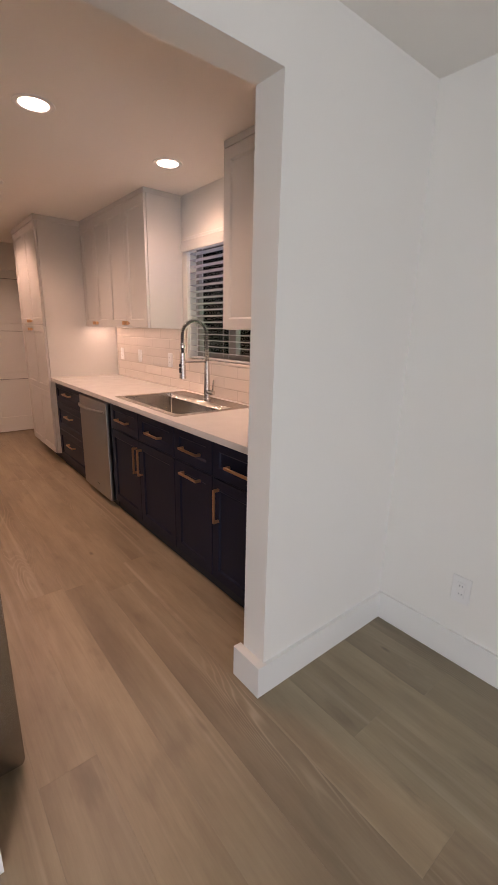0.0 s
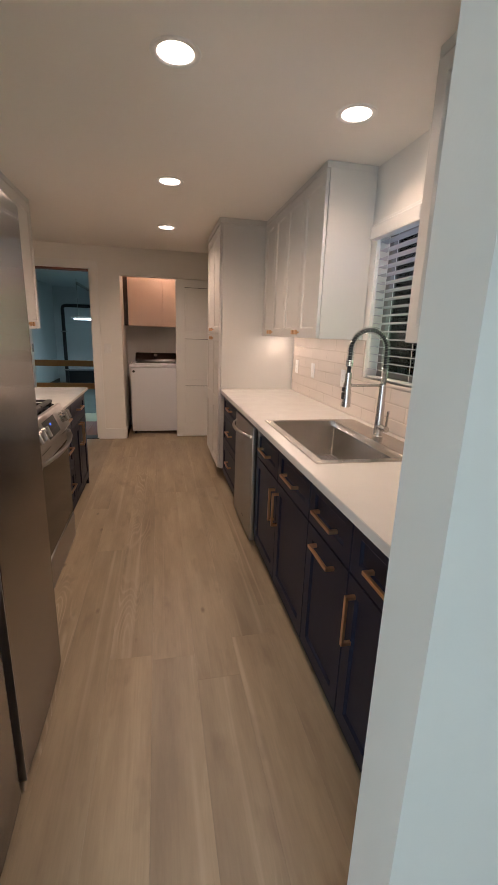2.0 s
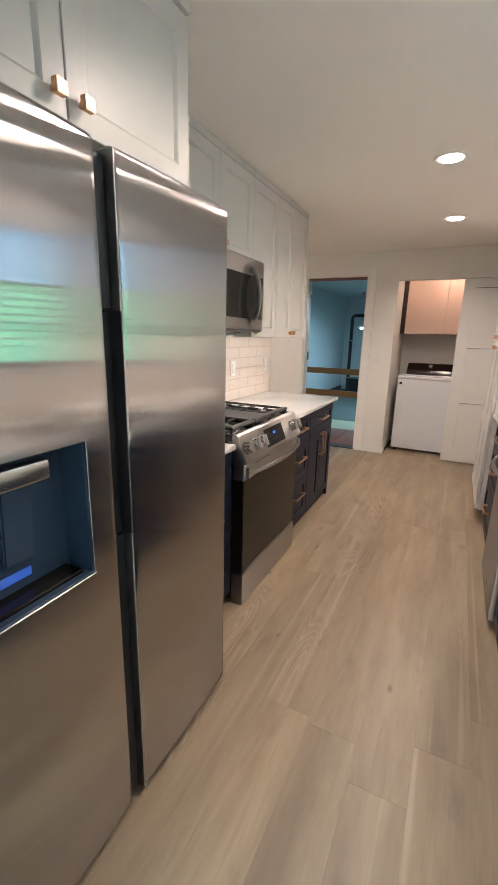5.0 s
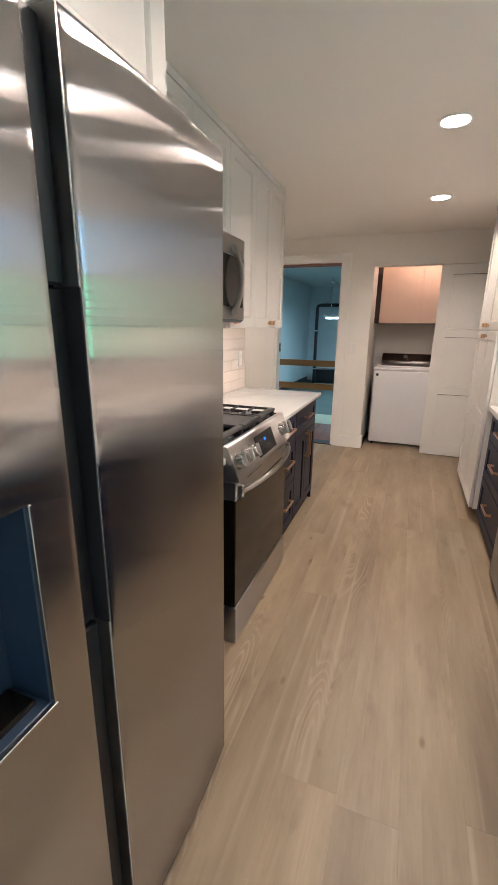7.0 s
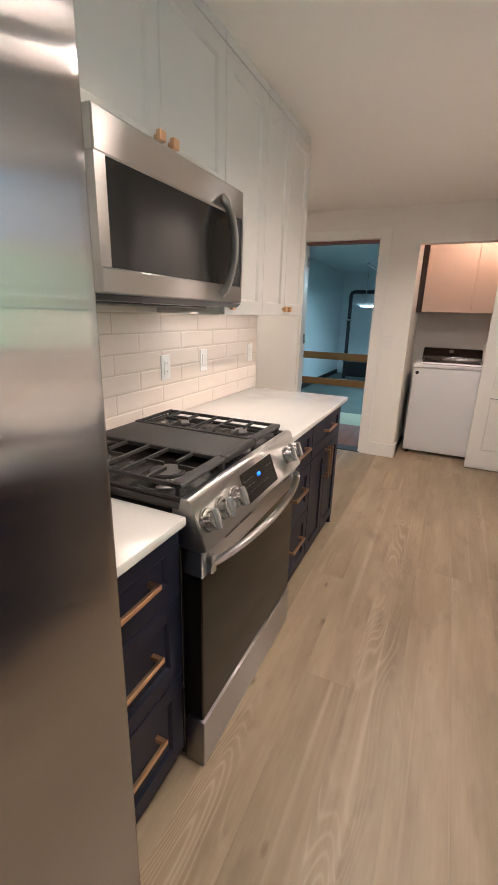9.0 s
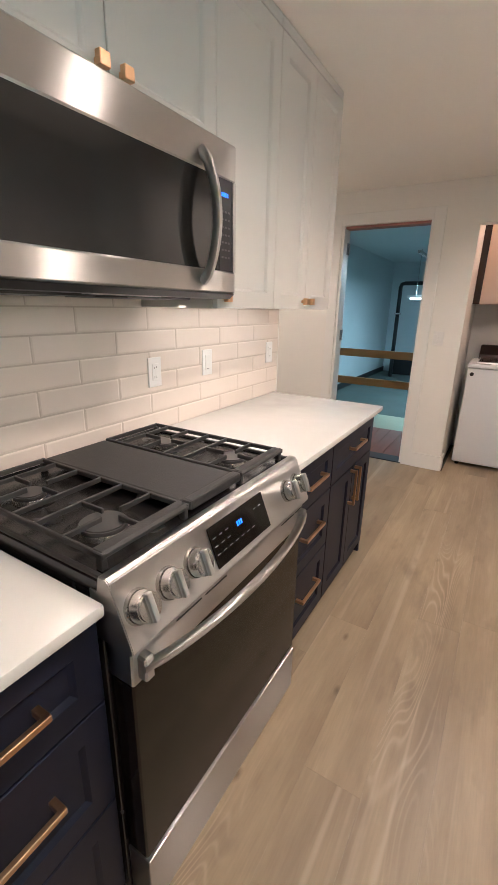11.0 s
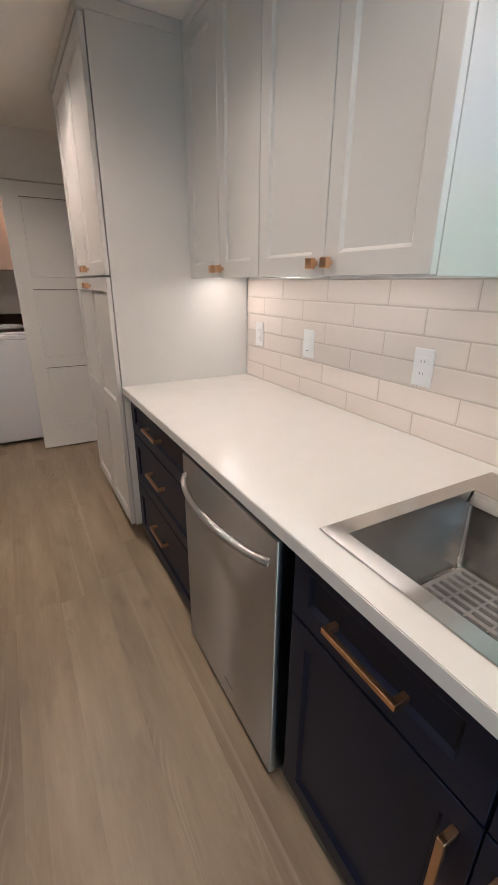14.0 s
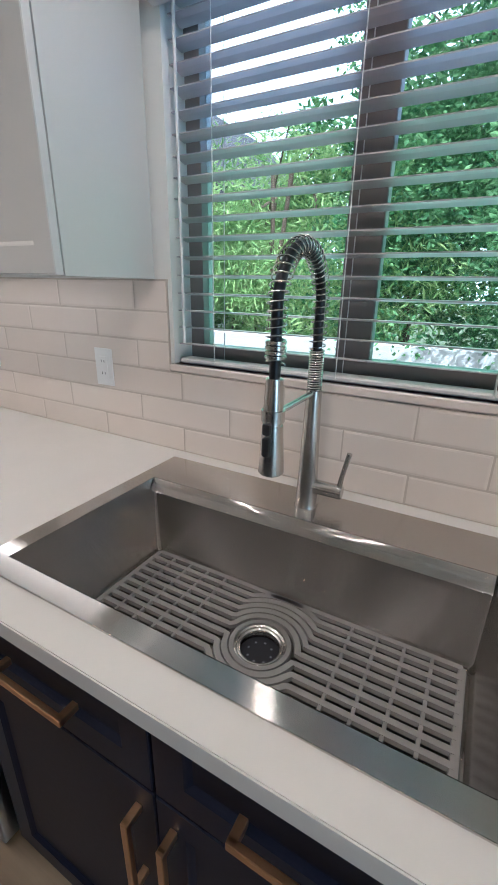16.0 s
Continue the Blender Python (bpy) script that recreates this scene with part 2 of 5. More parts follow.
WASHERPAINT = material("washer_enamel", (0.80, 0.81, 0.84), 0.22, vary=0.015)
BROWNGLOSS = material("dark_brown_gloss", (0.03, 0.018, 0.014), 0.18, vary=0.1)
RUBBER = material("grey_silicone", (0.25, 0.245, 0.235), 0.55, bump=0.05, bump_scale=150, vary=0.05, vary_scale=15)
BLIND = material("blind_slat_paint", (0.66, 0.66, 0.64), 0.45, bump=0.02, vary=0.03)
# white slats greyed: their backlit shade is put into this colour
SLAT = material("blind_slat_backlit", (0.48, 0.445, 0.46), 0.45, bump=0.02, vary=0.04, vary_scale=6)
VINYL = material("bronze_window_frame", (0.24, 0.21, 0.20), 0.5, vary=0.08)
CORD = material("blind_cord", (0.78, 0.77, 0.75), 0.8, vary=0.03)
GLASS = pane_glass("window_glass")
LED = material("lamp_lens", (1, 0.95, 0.88), 0.5, emit=(1.0, 0.86, 0.68), power=7)
STRIP = material("light_strip", (1, 0.95, 0.88), 0.5, emit=(1.0, 0.84, 0.64), power=7)
BLUELED = material("blue_digits", (0.02, 0.05, 0.2), 0.4, emit=(0.03, 0.16, 1.0), power=0.8)
BLUEGLOW = material("indicator_glow", (0.05, 0.1, 0.3), 0.4, emit=(0.10, 0.25, 1.0), power=0.07)
DIMPRINT = material("dim_print", (0.09, 0.09, 0.095), 0.5, vary=0.02)
PRINT = material("grey_print", (0.16, 0.16, 0.17), 0.5, vary=0.02)
GARAGEWALL = material("garage_wall_paint", (0.62, 0.68, 0.69), 0.75, bump=0.1, bump_scale=80, vary=0.05, vary_scale=1.3)
CONCRETE = material("garage_concrete", (0.085, 0.105, 0.095), 0.8, bump=0.2, bump_scale=40, vary=0.2, vary_scale=2.5)
LUMBER = material("rail_lumber", (0.42, 0.22, 0.075), 0.6, bump=0.1, bump_scale=30, vary=0.18, vary_scale=3, stretch=(0.6, 6, 6))
DECKWOOD = material("landing_boards", (0.27, 0.11, 0.075), 0.6, bump=0.12, bump_scale=40, vary=0.2, vary_scale=4, stretch=(4, 0.8, 1))
MAT = material("pale_green_step", (0.46, 0.45, 0.32), 0.8, bump=0.1, vary=0.1)
GRASS = material("garden_ground", (0.07, 0.10, 0.035), 0.9, bump=0.4, bump_scale=20, vary=0.35, vary_scale=1.2)
PAVING = material("pale_paving", (0.55, 0.54, 0.51), 0.8, bump=0.2, bump_scale=30, vary=0.1)
BARK = material("bark", (0.10, 0.07, 0.045), 0.85, bump=0.5, bump_scale=25, vary=0.25, vary_scale=6)
LEAF_A = leafy("bamboo_leaves", (0.14, 0.28, 0.08), (0.42, 0.56, 0.22))
LEAF_B = leafy("maple_leaves", (0.04, 0.13, 0.045), (0.20, 0.36, 0.14))
ROOFING = material("dark_shingles", (0.045, 0.045, 0.05), 0.8, bump=0.3, bump_scale=30, vary=0.2)
SIDING = material("neighbour_siding", (0.34, 0.335, 0.34), 0.7, bump=0.1, vary=0.1)
OAK = oak()


# ---------------------------------------------------------------- building helpers
def box(lo, hi, bevel=0.0, segments=1):
    bm = bmesh.new()
    bmesh.ops.create_cube(bm, size=1.0)
    lo, hi = Vector(lo), Vector(hi)
    for v in bm.verts:
        v.co = Vector([(lo[i] + hi[i]) / 2 + v.co[i] * (hi[i] - lo[i]) for i in range(3)])
    if bevel:
        bmesh.ops.bevel(bm, geom=bm.edges[:], offset=bevel, segments=segments, affect="EDGES", profile=0.5)
    return bm


def cyl(a, b, r0, r1=None, sides=20, bevel=0.0):
    """A round bar or cone from a to b."""
    a, b = Vector(a), Vector(b)
    bm = bmesh.new()
    bmesh.ops.create_cone(bm, cap_ends=True, segments=sides, radius1=r0, radius2=r0 if r1 is None else r1, depth=(b - a).length)
    if bevel:
        rims = [e for e in bm.edges if abs(e.verts[0].co.z - e.verts[1].co.z) < 1e-6]
        bmesh.ops.bevel(bm, geom=rims, offset=bevel, segments=2, affect="EDGES")
    bmesh.ops.transform(bm, matrix=Matrix.Translation((a + b) / 2) @ (b - a).to_track_quat("Z", "Y").to_matrix().to_4x4(), verts=bm.verts[:])
    return bm


def tube(points, radius, sides=8, flat=1.0):
    """A bar swept along points; flat squashes its section."""
    bm = bmesh.new()
    pts = [Vector(p) for p in points]
    rings, up = [], None
    for i, p in enumerate(pts):
        d = (pts[min(i + 1, len(pts) - 1)] - pts[max(i - 1, 0)]).normalized()
        if up is None:
            up = d.orthogonal().normalized()
        up = (up - d * up.dot(d)).normalized()
        side = d.cross(up)
        rings.append([bm.verts.new(p + radius * (math.cos(2 * math.pi * k / sides) * up + flat * math.sin(2 * math.pi * k / sides) * side)) for k in range(sides)])
    for r, s in zip(rings, rings[1:]):
        for k in range(sides):
            bm.faces.new((r[k], r[(k + 1) % sides], s[(k + 1) % sides], s[k]))
    bm.faces.new(rings[0][::-1])
    bm.faces.new(rings[-1])
    return bm


def prism(outline, axis, lo, hi, bevel=0.0):
    """A flat outline in the two other axes, in their order, carried along axis from lo to hi."""
    bm = bmesh.new()

    def at(p, v):
        q = list(p)
        q.insert("xyz".index(axis), v)
        return bm.verts.new(q)

    a, b = [at(p, lo) for p in outline], [at(p, hi) for p in outline]
    n = len(outline)
    for i in range(n):
        bm.faces.new((a[i], a[(i + 1) % n], b[(i + 1) % n], b[i]))
    bm.faces.new(a[::-1])
    bm.faces.new(b)
    bmesh.ops.recalc_face_normals(bm, faces=bm.faces[:])
    if bevel:
        bmesh.ops.bevel(bm, geom=bm.edges[:], offset=bevel, segments=2, affect="EDGES")
    return bm


def merged(*pieces):
    bm = bmesh.new()
    for piece in pieces:
        me = bpy.data.meshes.new("piece")
        piece.to_mesh(me)
        bm.from_mesh(me)
        bpy.data.meshes.remove(me)
        piece.free()
    return bm


def part(name, bm, mat, parent=None, label="", smooth=False):
    me = bpy.data.meshes.new(name)
    bm.normal_update()
    bm.to_mesh(me)
    bm.free()
    me.materials.append(mat)
    if smooth:
        me.polygons.foreach_set("use_smooth", [True] * len(me.polygons))
        me.set_sharp_from_angle(angle=radians(40))
    ob = new(name, me)
    if parent is not None:
        ob.parent = parent
        if parent.type == "EMPTY":
            ob.matrix_parent_inverse = Matrix.Translation(-parent.location)
    if label:
        ob["label"] = label
    return ob


def thing(name, at, label, category, group=""):
    ob = new(name)
    ob.location, ob.empty_display_size = at, 0.1
    return tagged(ob, label, category, group)


def structure(name, bm, mat, label, category="", smooth=False):
    return tagged(part(name, bm, mat, None, "", smooth), label, category, kind="structure")


def slab(x0, x1, y0, y1, z0, z1, hole, round_=0.0022):
    """A flat slab with one rectangular hole (x0, x1, y0, y1)."""
    hx0, hx1, hy0, hy1 = hole
    xs, ys = [x0, hx0, hx1, x1], [y0, hy0, hy1, y1]
    bm = bmesh.new()
    grid = {(i, j, k): bm.verts.new((xs[i], ys[j], z)) for i in range(4) for j in range(4) for k, z in enumerate((z0, z1))}
    for i in range(3):
        for j in range(3):
            if (i, j) != (1, 1):
                for k in (0, 1):
                    bm.faces.new([grid[i, j, k], grid[i + 1, j, k], grid[i + 1, j + 1, k], grid[i, j + 1, k]])
    loop = [(0, 0), (1, 0), (2, 0), (3, 0), (3, 1), (3, 2), (3, 3), (2, 3), (1, 3), (0, 3), (0, 2), (0, 1)]
    for ring in (loop, [(1, 1), (2, 1), (2, 2), (1, 2)]):
        for (a, b), (c, d) in zip(ring, ring[1:] + ring[:1]):
            bm.faces.new((grid[a, b, 0], grid[c, d, 0], grid[c, d, 1], grid[a, b, 1]))
    bmesh.ops.recalc_face_normals(bm, faces=bm.faces[:])
    edges = [e for e in bm.edges if len(e.link_faces) == 2 and e.calc_face_angle() > 1]
    bmesh.ops.bevel(bm, geom=edges, offset=round_, segments=2, affect="EDGES")
    return bm


def shaker(face, sign, y0, y1, z0, z1, stile=0.058, thick=0.02, turn="x"):
    """A shaker front: frame, sloped inner edge and sunken panel. face: the plane of its back; sign: the way it looks."""
    bm = bmesh.new()

    def ring(inset, depth):
        corners = ((y0 + inset, z0 + inset), (y1 - inset, z0 + inset), (y1 - inset, z1 - inset), (y0 + inset, z1 - inset))
        return [bm.verts.new((face + sign * depth, u, v) if turn == "x" else (u, face + sign * depth, v)) for u, v in corners]

    s = min(stile, (z1 - z0) * 0.30)
    rings = [ring(0, 0), ring(0, thick - 0.002), ring(0.002, thick), ring(s, thick), ring(s + 0.004, thick - 0.003), ring(s + 0.010, thick - 0.009)]
    for a, b in zip(rings, rings[1:]):
        for k in range(4):
            bm.faces.new((a[k], a[(k + 1) % 4], b[(k + 1) % 4], b[k]))
    bm.faces.new(rings[-1])
    bm.faces.new(rings[0][::-1])
    bmesh.ops.recalc_face_normals(bm, faces=bm.faces[:])
    return bm


def bar_pull(face, sign, y, z, length, upright, parent):
    """A square bar pull on two posts."""
    h, d, w = length / 2, 0.036, 0.0068
    out = sorted((face + sign * (d - 0.011), face + sign * d))
    post = sorted((face, face + sign * (d - 0.004)))
    if upright:
        bar = box((out[0], y - w, z - h), (out[1], y + w, z + h), 0.0015)
        posts = [box((post[0], y - w, z + k - w), (post[1], y + w, z + k + w), 0.001) for k in (-h + w, h - w)]
    else:
        bar = box((out[0], y - h, z - w), (out[1], y + h, z + w), 0.0015)
        posts = [box((post[0], y + k - w, z - w), (post[1], y + k + w, z + w), 0.001) for k in (-h + w, h - w)]
    return part("pull", merged(bar, *posts), BRASS, parent, "square champagne bronze bar pull")


def knob(face, sign, y, z, parent, axis="x"):
    """A square knob on a stem."""
    a, b = sorted((face, face + sign * 0.018))
    c, d = sorted((face + sign * 0.013, face + sign * 0.031))
    if axis == "x":
        bm = merged(box((a, y - 0.006, z - 0.006), (b, y + 0.006, z + 0.006), 0.001), box((c, y - 0.0145, z - 0.0145), (d, y + 0.0145, z + 0.0145), 0.002))
    else:
        bm = merged(box((y - 0.006, a, z - 0.006), (y + 0.006, b, z + 0.006), 0.001), box((y - 0.0145, c, z - 0.0145), (y + 0.0145, d, z + 0.0145), 0.002))
    return part("knob", bm, BRASS, parent, "square champagne bronze knob")


# ---------------------------------------------------------------- structure
XL, XR, XD = -0.484, 2.10, 1.975          # kitchen's left wall, right wall, dining room's right wall
YO, YOB, YF, YFB = 1.14, 1.262, 6.35, 6.47  # opening's wall, far wall
structure("subfloor", box((-3.2, -3.4, -0.2), (2.3, 6.47, -0.022)), CONCRETE, "grey subfloor under the oak boards", "floor")
structure("ceiling_dining", box((-3.2, -3.4, 2.30), (XR + 0.16, YO, CEIL - 0.001)), CEILING, "white painted dining room ceiling", "ceiling")
structure("ceiling", box((-3.2, -3.4, CEIL), (2.35, 7.6, CEIL + 0.15)), CEILING, "white painted flat ceiling", "ceiling")
WIN = (2.225, 3.167, 1.16, 2.03)          # kitchen window: y from, y to, z from, z to
wall = merged(
    box((XR, YO, 0), (XR + 0.16, WIN[0], CEIL)), box((XR, WIN[1], 0), (XR + 0.16, 7.6, CEIL)),
    box((XR, WIN[0], 0), (XR + 0.16, WIN[1], WIN[2])), box((XR, WIN[0], WIN[3]), (XR + 0.16, WIN[1], CEIL)))
structure("wall_east", wall, WALL, "white painted kitchen wall with a window opening", "wall")
structure("wall_dining_east", box((XD, -3.4, 0), (XR + 0.16, YO, CEIL)), WALL, "white painted dining room wall", "wall")
opening = merged(
    box((1.196, YO, 0), (XR, YOB, CEIL)), box((-3.2, YO, 0), (0.275, YOB, CEIL)), box((0.275, YO, 2.075), (1.196, YOB, CEIL)))
structure("wall_opening", opening, WALL, "white wall with a wide cased-free opening to the kitchen", "wall")
structure("wall_west", box((XL - 0.11, YOB, 0), (XL, 4.735, CEIL)), WALL, "white painted wall behind the range", "wall")
structure("wall_hall_south", box((-3.2, 4.615, 0), (XL - 0.11, 4.735, CEIL)), WALL, "white painted hall wall", "wall")
structure("wall_hall_west", box((-3.2, 4.735, 0), (-3.08, YF, CEIL)), WALL, "white painted hall end wall", "wall")
GD, CL = (-0.717, 0.045, 2.095), (0.385, 1.80, 2.045)
far = merged(
    box((-3.2, YF, 0), (GD[0], YFB, CEIL)), box((GD[0], YF, GD[2]), (GD[1], YFB, CEIL)), box((GD[1], YF, 0), (CL[0], YFB, CEIL)),
    box((CL[0], YF, CL[2]), (CL[1], YFB, CEIL)), box((CL[1], YF, 0), (XR, YFB, CEIL)))
structure("wall_north", far, WALL, "white painted far wall with a doorway and a closet opening", "wall")
# dining room behind the start, with a glass door on its south side
south = merged(box((-3.2, -3.4, 0), (-3.02, -3.25, CEIL)), box((-0.98, -3.4, 0), (XD, -3.25, CEIL)), box((-3.02, -3.4, 2.15), (-0.98, -3.25, CEIL)))
structure("wall_south", south, WALL, "white painted dining room wall with a wide glass door", "wall")
# unseen wall added to shut the sun out of the void behind the range
structure("sun_block_wall", box((-3.2, YOB, 0), (-3.08, 4.615, CEIL)), WALL, "added unseen wall that keeps the sun out of the void", "wall")
structure("wall_dining_west", box((-3.2, -3.25, 0), (-3.08, YO, CEIL)), WALL, "plain white dining room wall", "wall")

for lo, hi in [((1.160, YO - 0.015, 0), (XD, YO, 0.137)), ((1.160, YO, 0), (1.196, YOB + 0.02, 0.137)), ((XD - 0.015, -3.25, 0), (XD, YO - 0.015, 0.137)),
               ((-3.08, YO - 0.015, 0), (0.29, YO, 0.137)), ((0.275, YO, 0), (0.29, YOB, 0.137)),
               ((0.135, YF - 0.015, 0), (CL[0] + 0.0, YF, 0.137)), ((CL[1], YF - 0.015, 0), (XR, YF, 0.137)), ((-3.0, YF - 0.015, 0), (GD[0] - 0.09, YF, 0.137)),
               ((CL[0], YF - 0.015, 0), (CL[0] + 0.015, YFB, 0.137))]:
    structure("baseboard", box(lo, hi), TRIM, "tall flat white baseboard", "baseboard")
# flat casing round the garage doorway, and its frame
for lo, hi in [((GD[1], YF - 0.011, 0), (GD[1] + 0.09, YF, GD[2] + 0.09)), ((GD[0] - 0.09, YF - 0.011, 0), (GD[0], YF, GD[2] + 0.09)), ((GD[0], YF - 0.011, GD[2]), (GD[1], YF, GD[2] + 0.09))]:
    structure("trim", box(lo, hi, 0.002), TRIM, "flat white door casing", "trim")
structure("door_frame", merged(box((GD[0], YF + 0.002, 0), (GD[0] + 0.022, YFB + 0.03, GD[2])), box((GD[1] - 0.018, YF + 0.002, 0), (GD[1], YFB + 0.03, GD[2]))), TRIM, "white painted door jamb", "door frame")
structure("door_head", box((GD[0] + 0.022, YF + 0.03, GD[2] - 0.02), (GD[1] - 0.018, YFB + 0.02, GD[2]), 0.002), DECKWOOD, "bare reddish wood door head", "door frame")
structure("threshold", box((GD[0], YF, -0.022), (GD[1], YFB + 0.05, 0.008), 0.003), PLASTIC, "dark metal door threshold", "threshold")
for z in (0.35, 1.15, 1.92):
    hinge = part("hinge", merged(cyl((GD[0] + 0.024, YFB + 0.028, z - 0.05), (GD[0] + 0.024, YFB + 0.028, z + 0.05), 0.006, sides=10), box((GD[0] + 0.022, YFB - 0.03, z - 0.05), (GD[0] + 0.025, YFB + 0.028, z + 0.05))), CHROME)
    tagged(hinge, "steel door hinge on the white jamb", "hinge", "door hinges")

# closet shell
structure("wall_closet", merged(box((0.25, YFB, 0), (CL[0] - 0.005, 7.48, CEIL)), box((1.95, YFB, 0), (XR, 7.48, CEIL)), box((CL[0] - 0.005, 7.36, 0), (1.95, 7.48, CEIL))), WALL, "white painted laundry closet walls", "wall")

# ---- kitchen window: frame, panes, sill, tile return
win = structure("window_1", merged(
    box((2.185, WIN[0], WIN[2]), (2.24, WIN[0] + 0.045, WIN[3])), box((2.185, WIN[1] - 0.045, WIN[2]), (2.24, WIN[1], WIN[3])),
    box((2.185, WIN[0] + 0.045, WIN[2]), (2.24, WIN[1] - 0.045, WIN[2] + 0.045)), box((2.185, WIN[0] + 0.045, WIN[3] - 0.045), (2.24, WIN[1] - 0.045, WIN[3]))), VINYL, "dark bronze sliding window over the sink", "window")
part("meeting_stile", box((2.18, 2.632, WIN[2] + 0.04), (2.215, 2.718, WIN[3] - 0.04), 0.003), VINYL, win)
for y0, y1 in ((WIN[0] + 0.045, 2.66), (2.70, WIN[1] - 0.045)):
    pane = part("pane", box((2.21, y0, WIN[2] + 0.045), (2.214, y1, WIN[3] - 0.045)), GLASS, win)
    pane.visible_shadow = False
part("sill", box((XR - 0.012, WIN[0], WIN[2] - 0.022), (2.185, WIN[1] + 0.012, WIN[2]), 0.004), TILE, win, "glazed tile window sill")
part("casing", box((XR - 0.008, WIN[0], WIN[3]), (XR, WIN[1], WIN[3] + 0.03), 0.002), TRIM, win)

# ---- window blind
blind = thing("window_blind", (2.135, 2.69, WIN[2]), "white two-inch slat blind, slats open, hanging in the window", "blind")
part("valance", box((2.06, WIN[0] - 0.02, 1.955), (2.10 - 0.001, WIN[1] + 0.015, 2.03), 0.004), BLIND, blind, "white wood valance")
part("headrail", box((2.11, WIN[0] + 0.01, 1.975), (2.165, WIN[1] - 0.01, 2.02), 0.002), BLIND, blind)
part("bottom_rail", box((2.11, WIN[0] + 0.012, WIN[2] + 0.002), (2.16, WIN[1] - 0.012, WIN[2] + 0.016), 0.004), BLIND, blind)
for k in range(17):
    z = 1.215 + 0.0455 * k
    tilt = 0.10 + random.uniform(-0.03, 0.03)
    dx, dz = 0.025 * math.cos(tilt), 0.025 * math.sin(tilt)
    y0, y1 = WIN[0] + 0.012, WIN[1] - 0.012
    bm = prism([(2.136 - dx, z + dz), (2.136, z + 0.0025), (2.136 + dx, z - dz), (2.136 + dx, z - dz - 0.0028), (2.136, z - 0.0005), (2.136 - dx, z + dz - 0.0028)], "y", y0, y1)
    part("slat", bm, SLAT, blind)
for y in (WIN[0] + 0.13, 2.69, WIN[1] - 0.13):
    for x in (2.1095, 2.1625):
        part("ladder_cord", cyl((x, y, WIN[2] + 0.01), (x, y, 1.98), 0.0014, sides=6), CORD, blind)
part("tilt_wand", cyl((2.104, WIN[1] - 0.035, 1.22), (2.104, WIN[1] - 0.035, 1.97), 0.004, sides=8), WHITEPLASTIC, blind)


# ---------------------------------------------------------------- kitchen: right side
def base_cabinet(sign, face, back, y0, y1, layout, label, group="navy base cabinets", top=0.864):
    """Carcass with toe kick and fronts. layout: rows of (kind, y0, y1, z0, z1, pull y, pull z, upright)."""
    c = thing("base_cabinet", ((face + back) / 2, (y0 + y1) / 2, 0), label, "cabinet", group)
    lo, hi = sorted((back, face))
    part("body", box((lo, y0 + 0.001, 0.075), (hi, y1 - 0.001, top)), NAVY, c)
    toe_lo, toe_hi = sorted((back, face - sign * 0.012))
    part("toe_kick", box((toe_lo, y0 + 0.001, 0.0), (toe_hi, y1 - 0.001, 0.075)), TOE, c)
    for kind, a, b, z0, z1, py, pz, upright in layout:
        front = part(kind, shaker(face, sign, a, b, z0, z1, stile=0.055), NAVY, c)
        if pz is not None:
            bar_pull(face + sign * 0.02, sign, py, pz, 0.185, upright, front)
    return c


def three_drawers(y0, y1):
    m = (y0 + y1) / 2
    g = 0.003
    return [("drawer", y0 + g, y1 - g, 0.66, 0.858, m, 0.765, False), ("drawer", y0 + g, y1 - g, 0.385, 0.654, m, 0.548, False), ("drawer", y0 + g, y1 - g, 0.08, 0.379, m, 0.268, False)]


FR = 1.447  # right fronts' back plane
g = 0.003
base_cabinet(-1, FR, 2.09, 3.815, 4.605, three_drawers(3.815, 4.60), "dark navy three-drawer base cabinet beside the pantry")
base_cabinet(-1, FR, 2.09, 2.222, 3.178, [
    ("drawer", 2.70 + g, 3.175, 0.66, 0.858, 2.94, 0.745, False), ("drawer", 2.225, 2.70 - g, 0.66, 0.858, 2.46, 0.745, False),
    ("door", 2.70 + g / 2, 3.175, 0.08, 0.654, 2.735, 0.513, True), ("door", 2.225, 2.70 - g / 2, 0.08, 0.654, 2.665, 0.513, True)],
    "dark navy sink base cabinet with two doors and false drawers", top=0.60)
base_cabinet(-1, FR, 2.09, 1.83, 2.222, [("drawer", 1.833, 2.219, 0.66, 0.858, 2.028, 0.745, False), ("door", 1.833, 2.219, 0.08, 0.654, 2.028, 0.60, False)],
             "dark navy pull-out cabinet with a drawer above")
base_cabinet(-1, FR, 2.09, 1.36, 1.83, [("drawer", 1.363, 1.827, 0.66, 0.858, 1.595, 0.745, False), ("door", 1.363, 1.827, 0.08, 0.654, 1.772, 0.515, True)],
             "dark navy base cabinet with one door and a drawer")
tagged(part("filler_panel", box((FR - 0.018, YOB + 0.002, 0.0), (FR, 1.358, 0.856)), NAVY), "narrow navy filler panel against the wall", "panel")

SINK = (1.474, 2.040, 2.265, 3.118)
top = tagged(part("countertop", slab(1.394, XR - 0.001, YOB + 0.001, 4.668, 0.857, 0.892, (SINK[0] + 0.004, SINK[1] - 0.006, SINK[2] + 0.004, SINK[3] - 0.004)), QUARTZ), "white quartz countertop over the navy cabinets", "countertop")

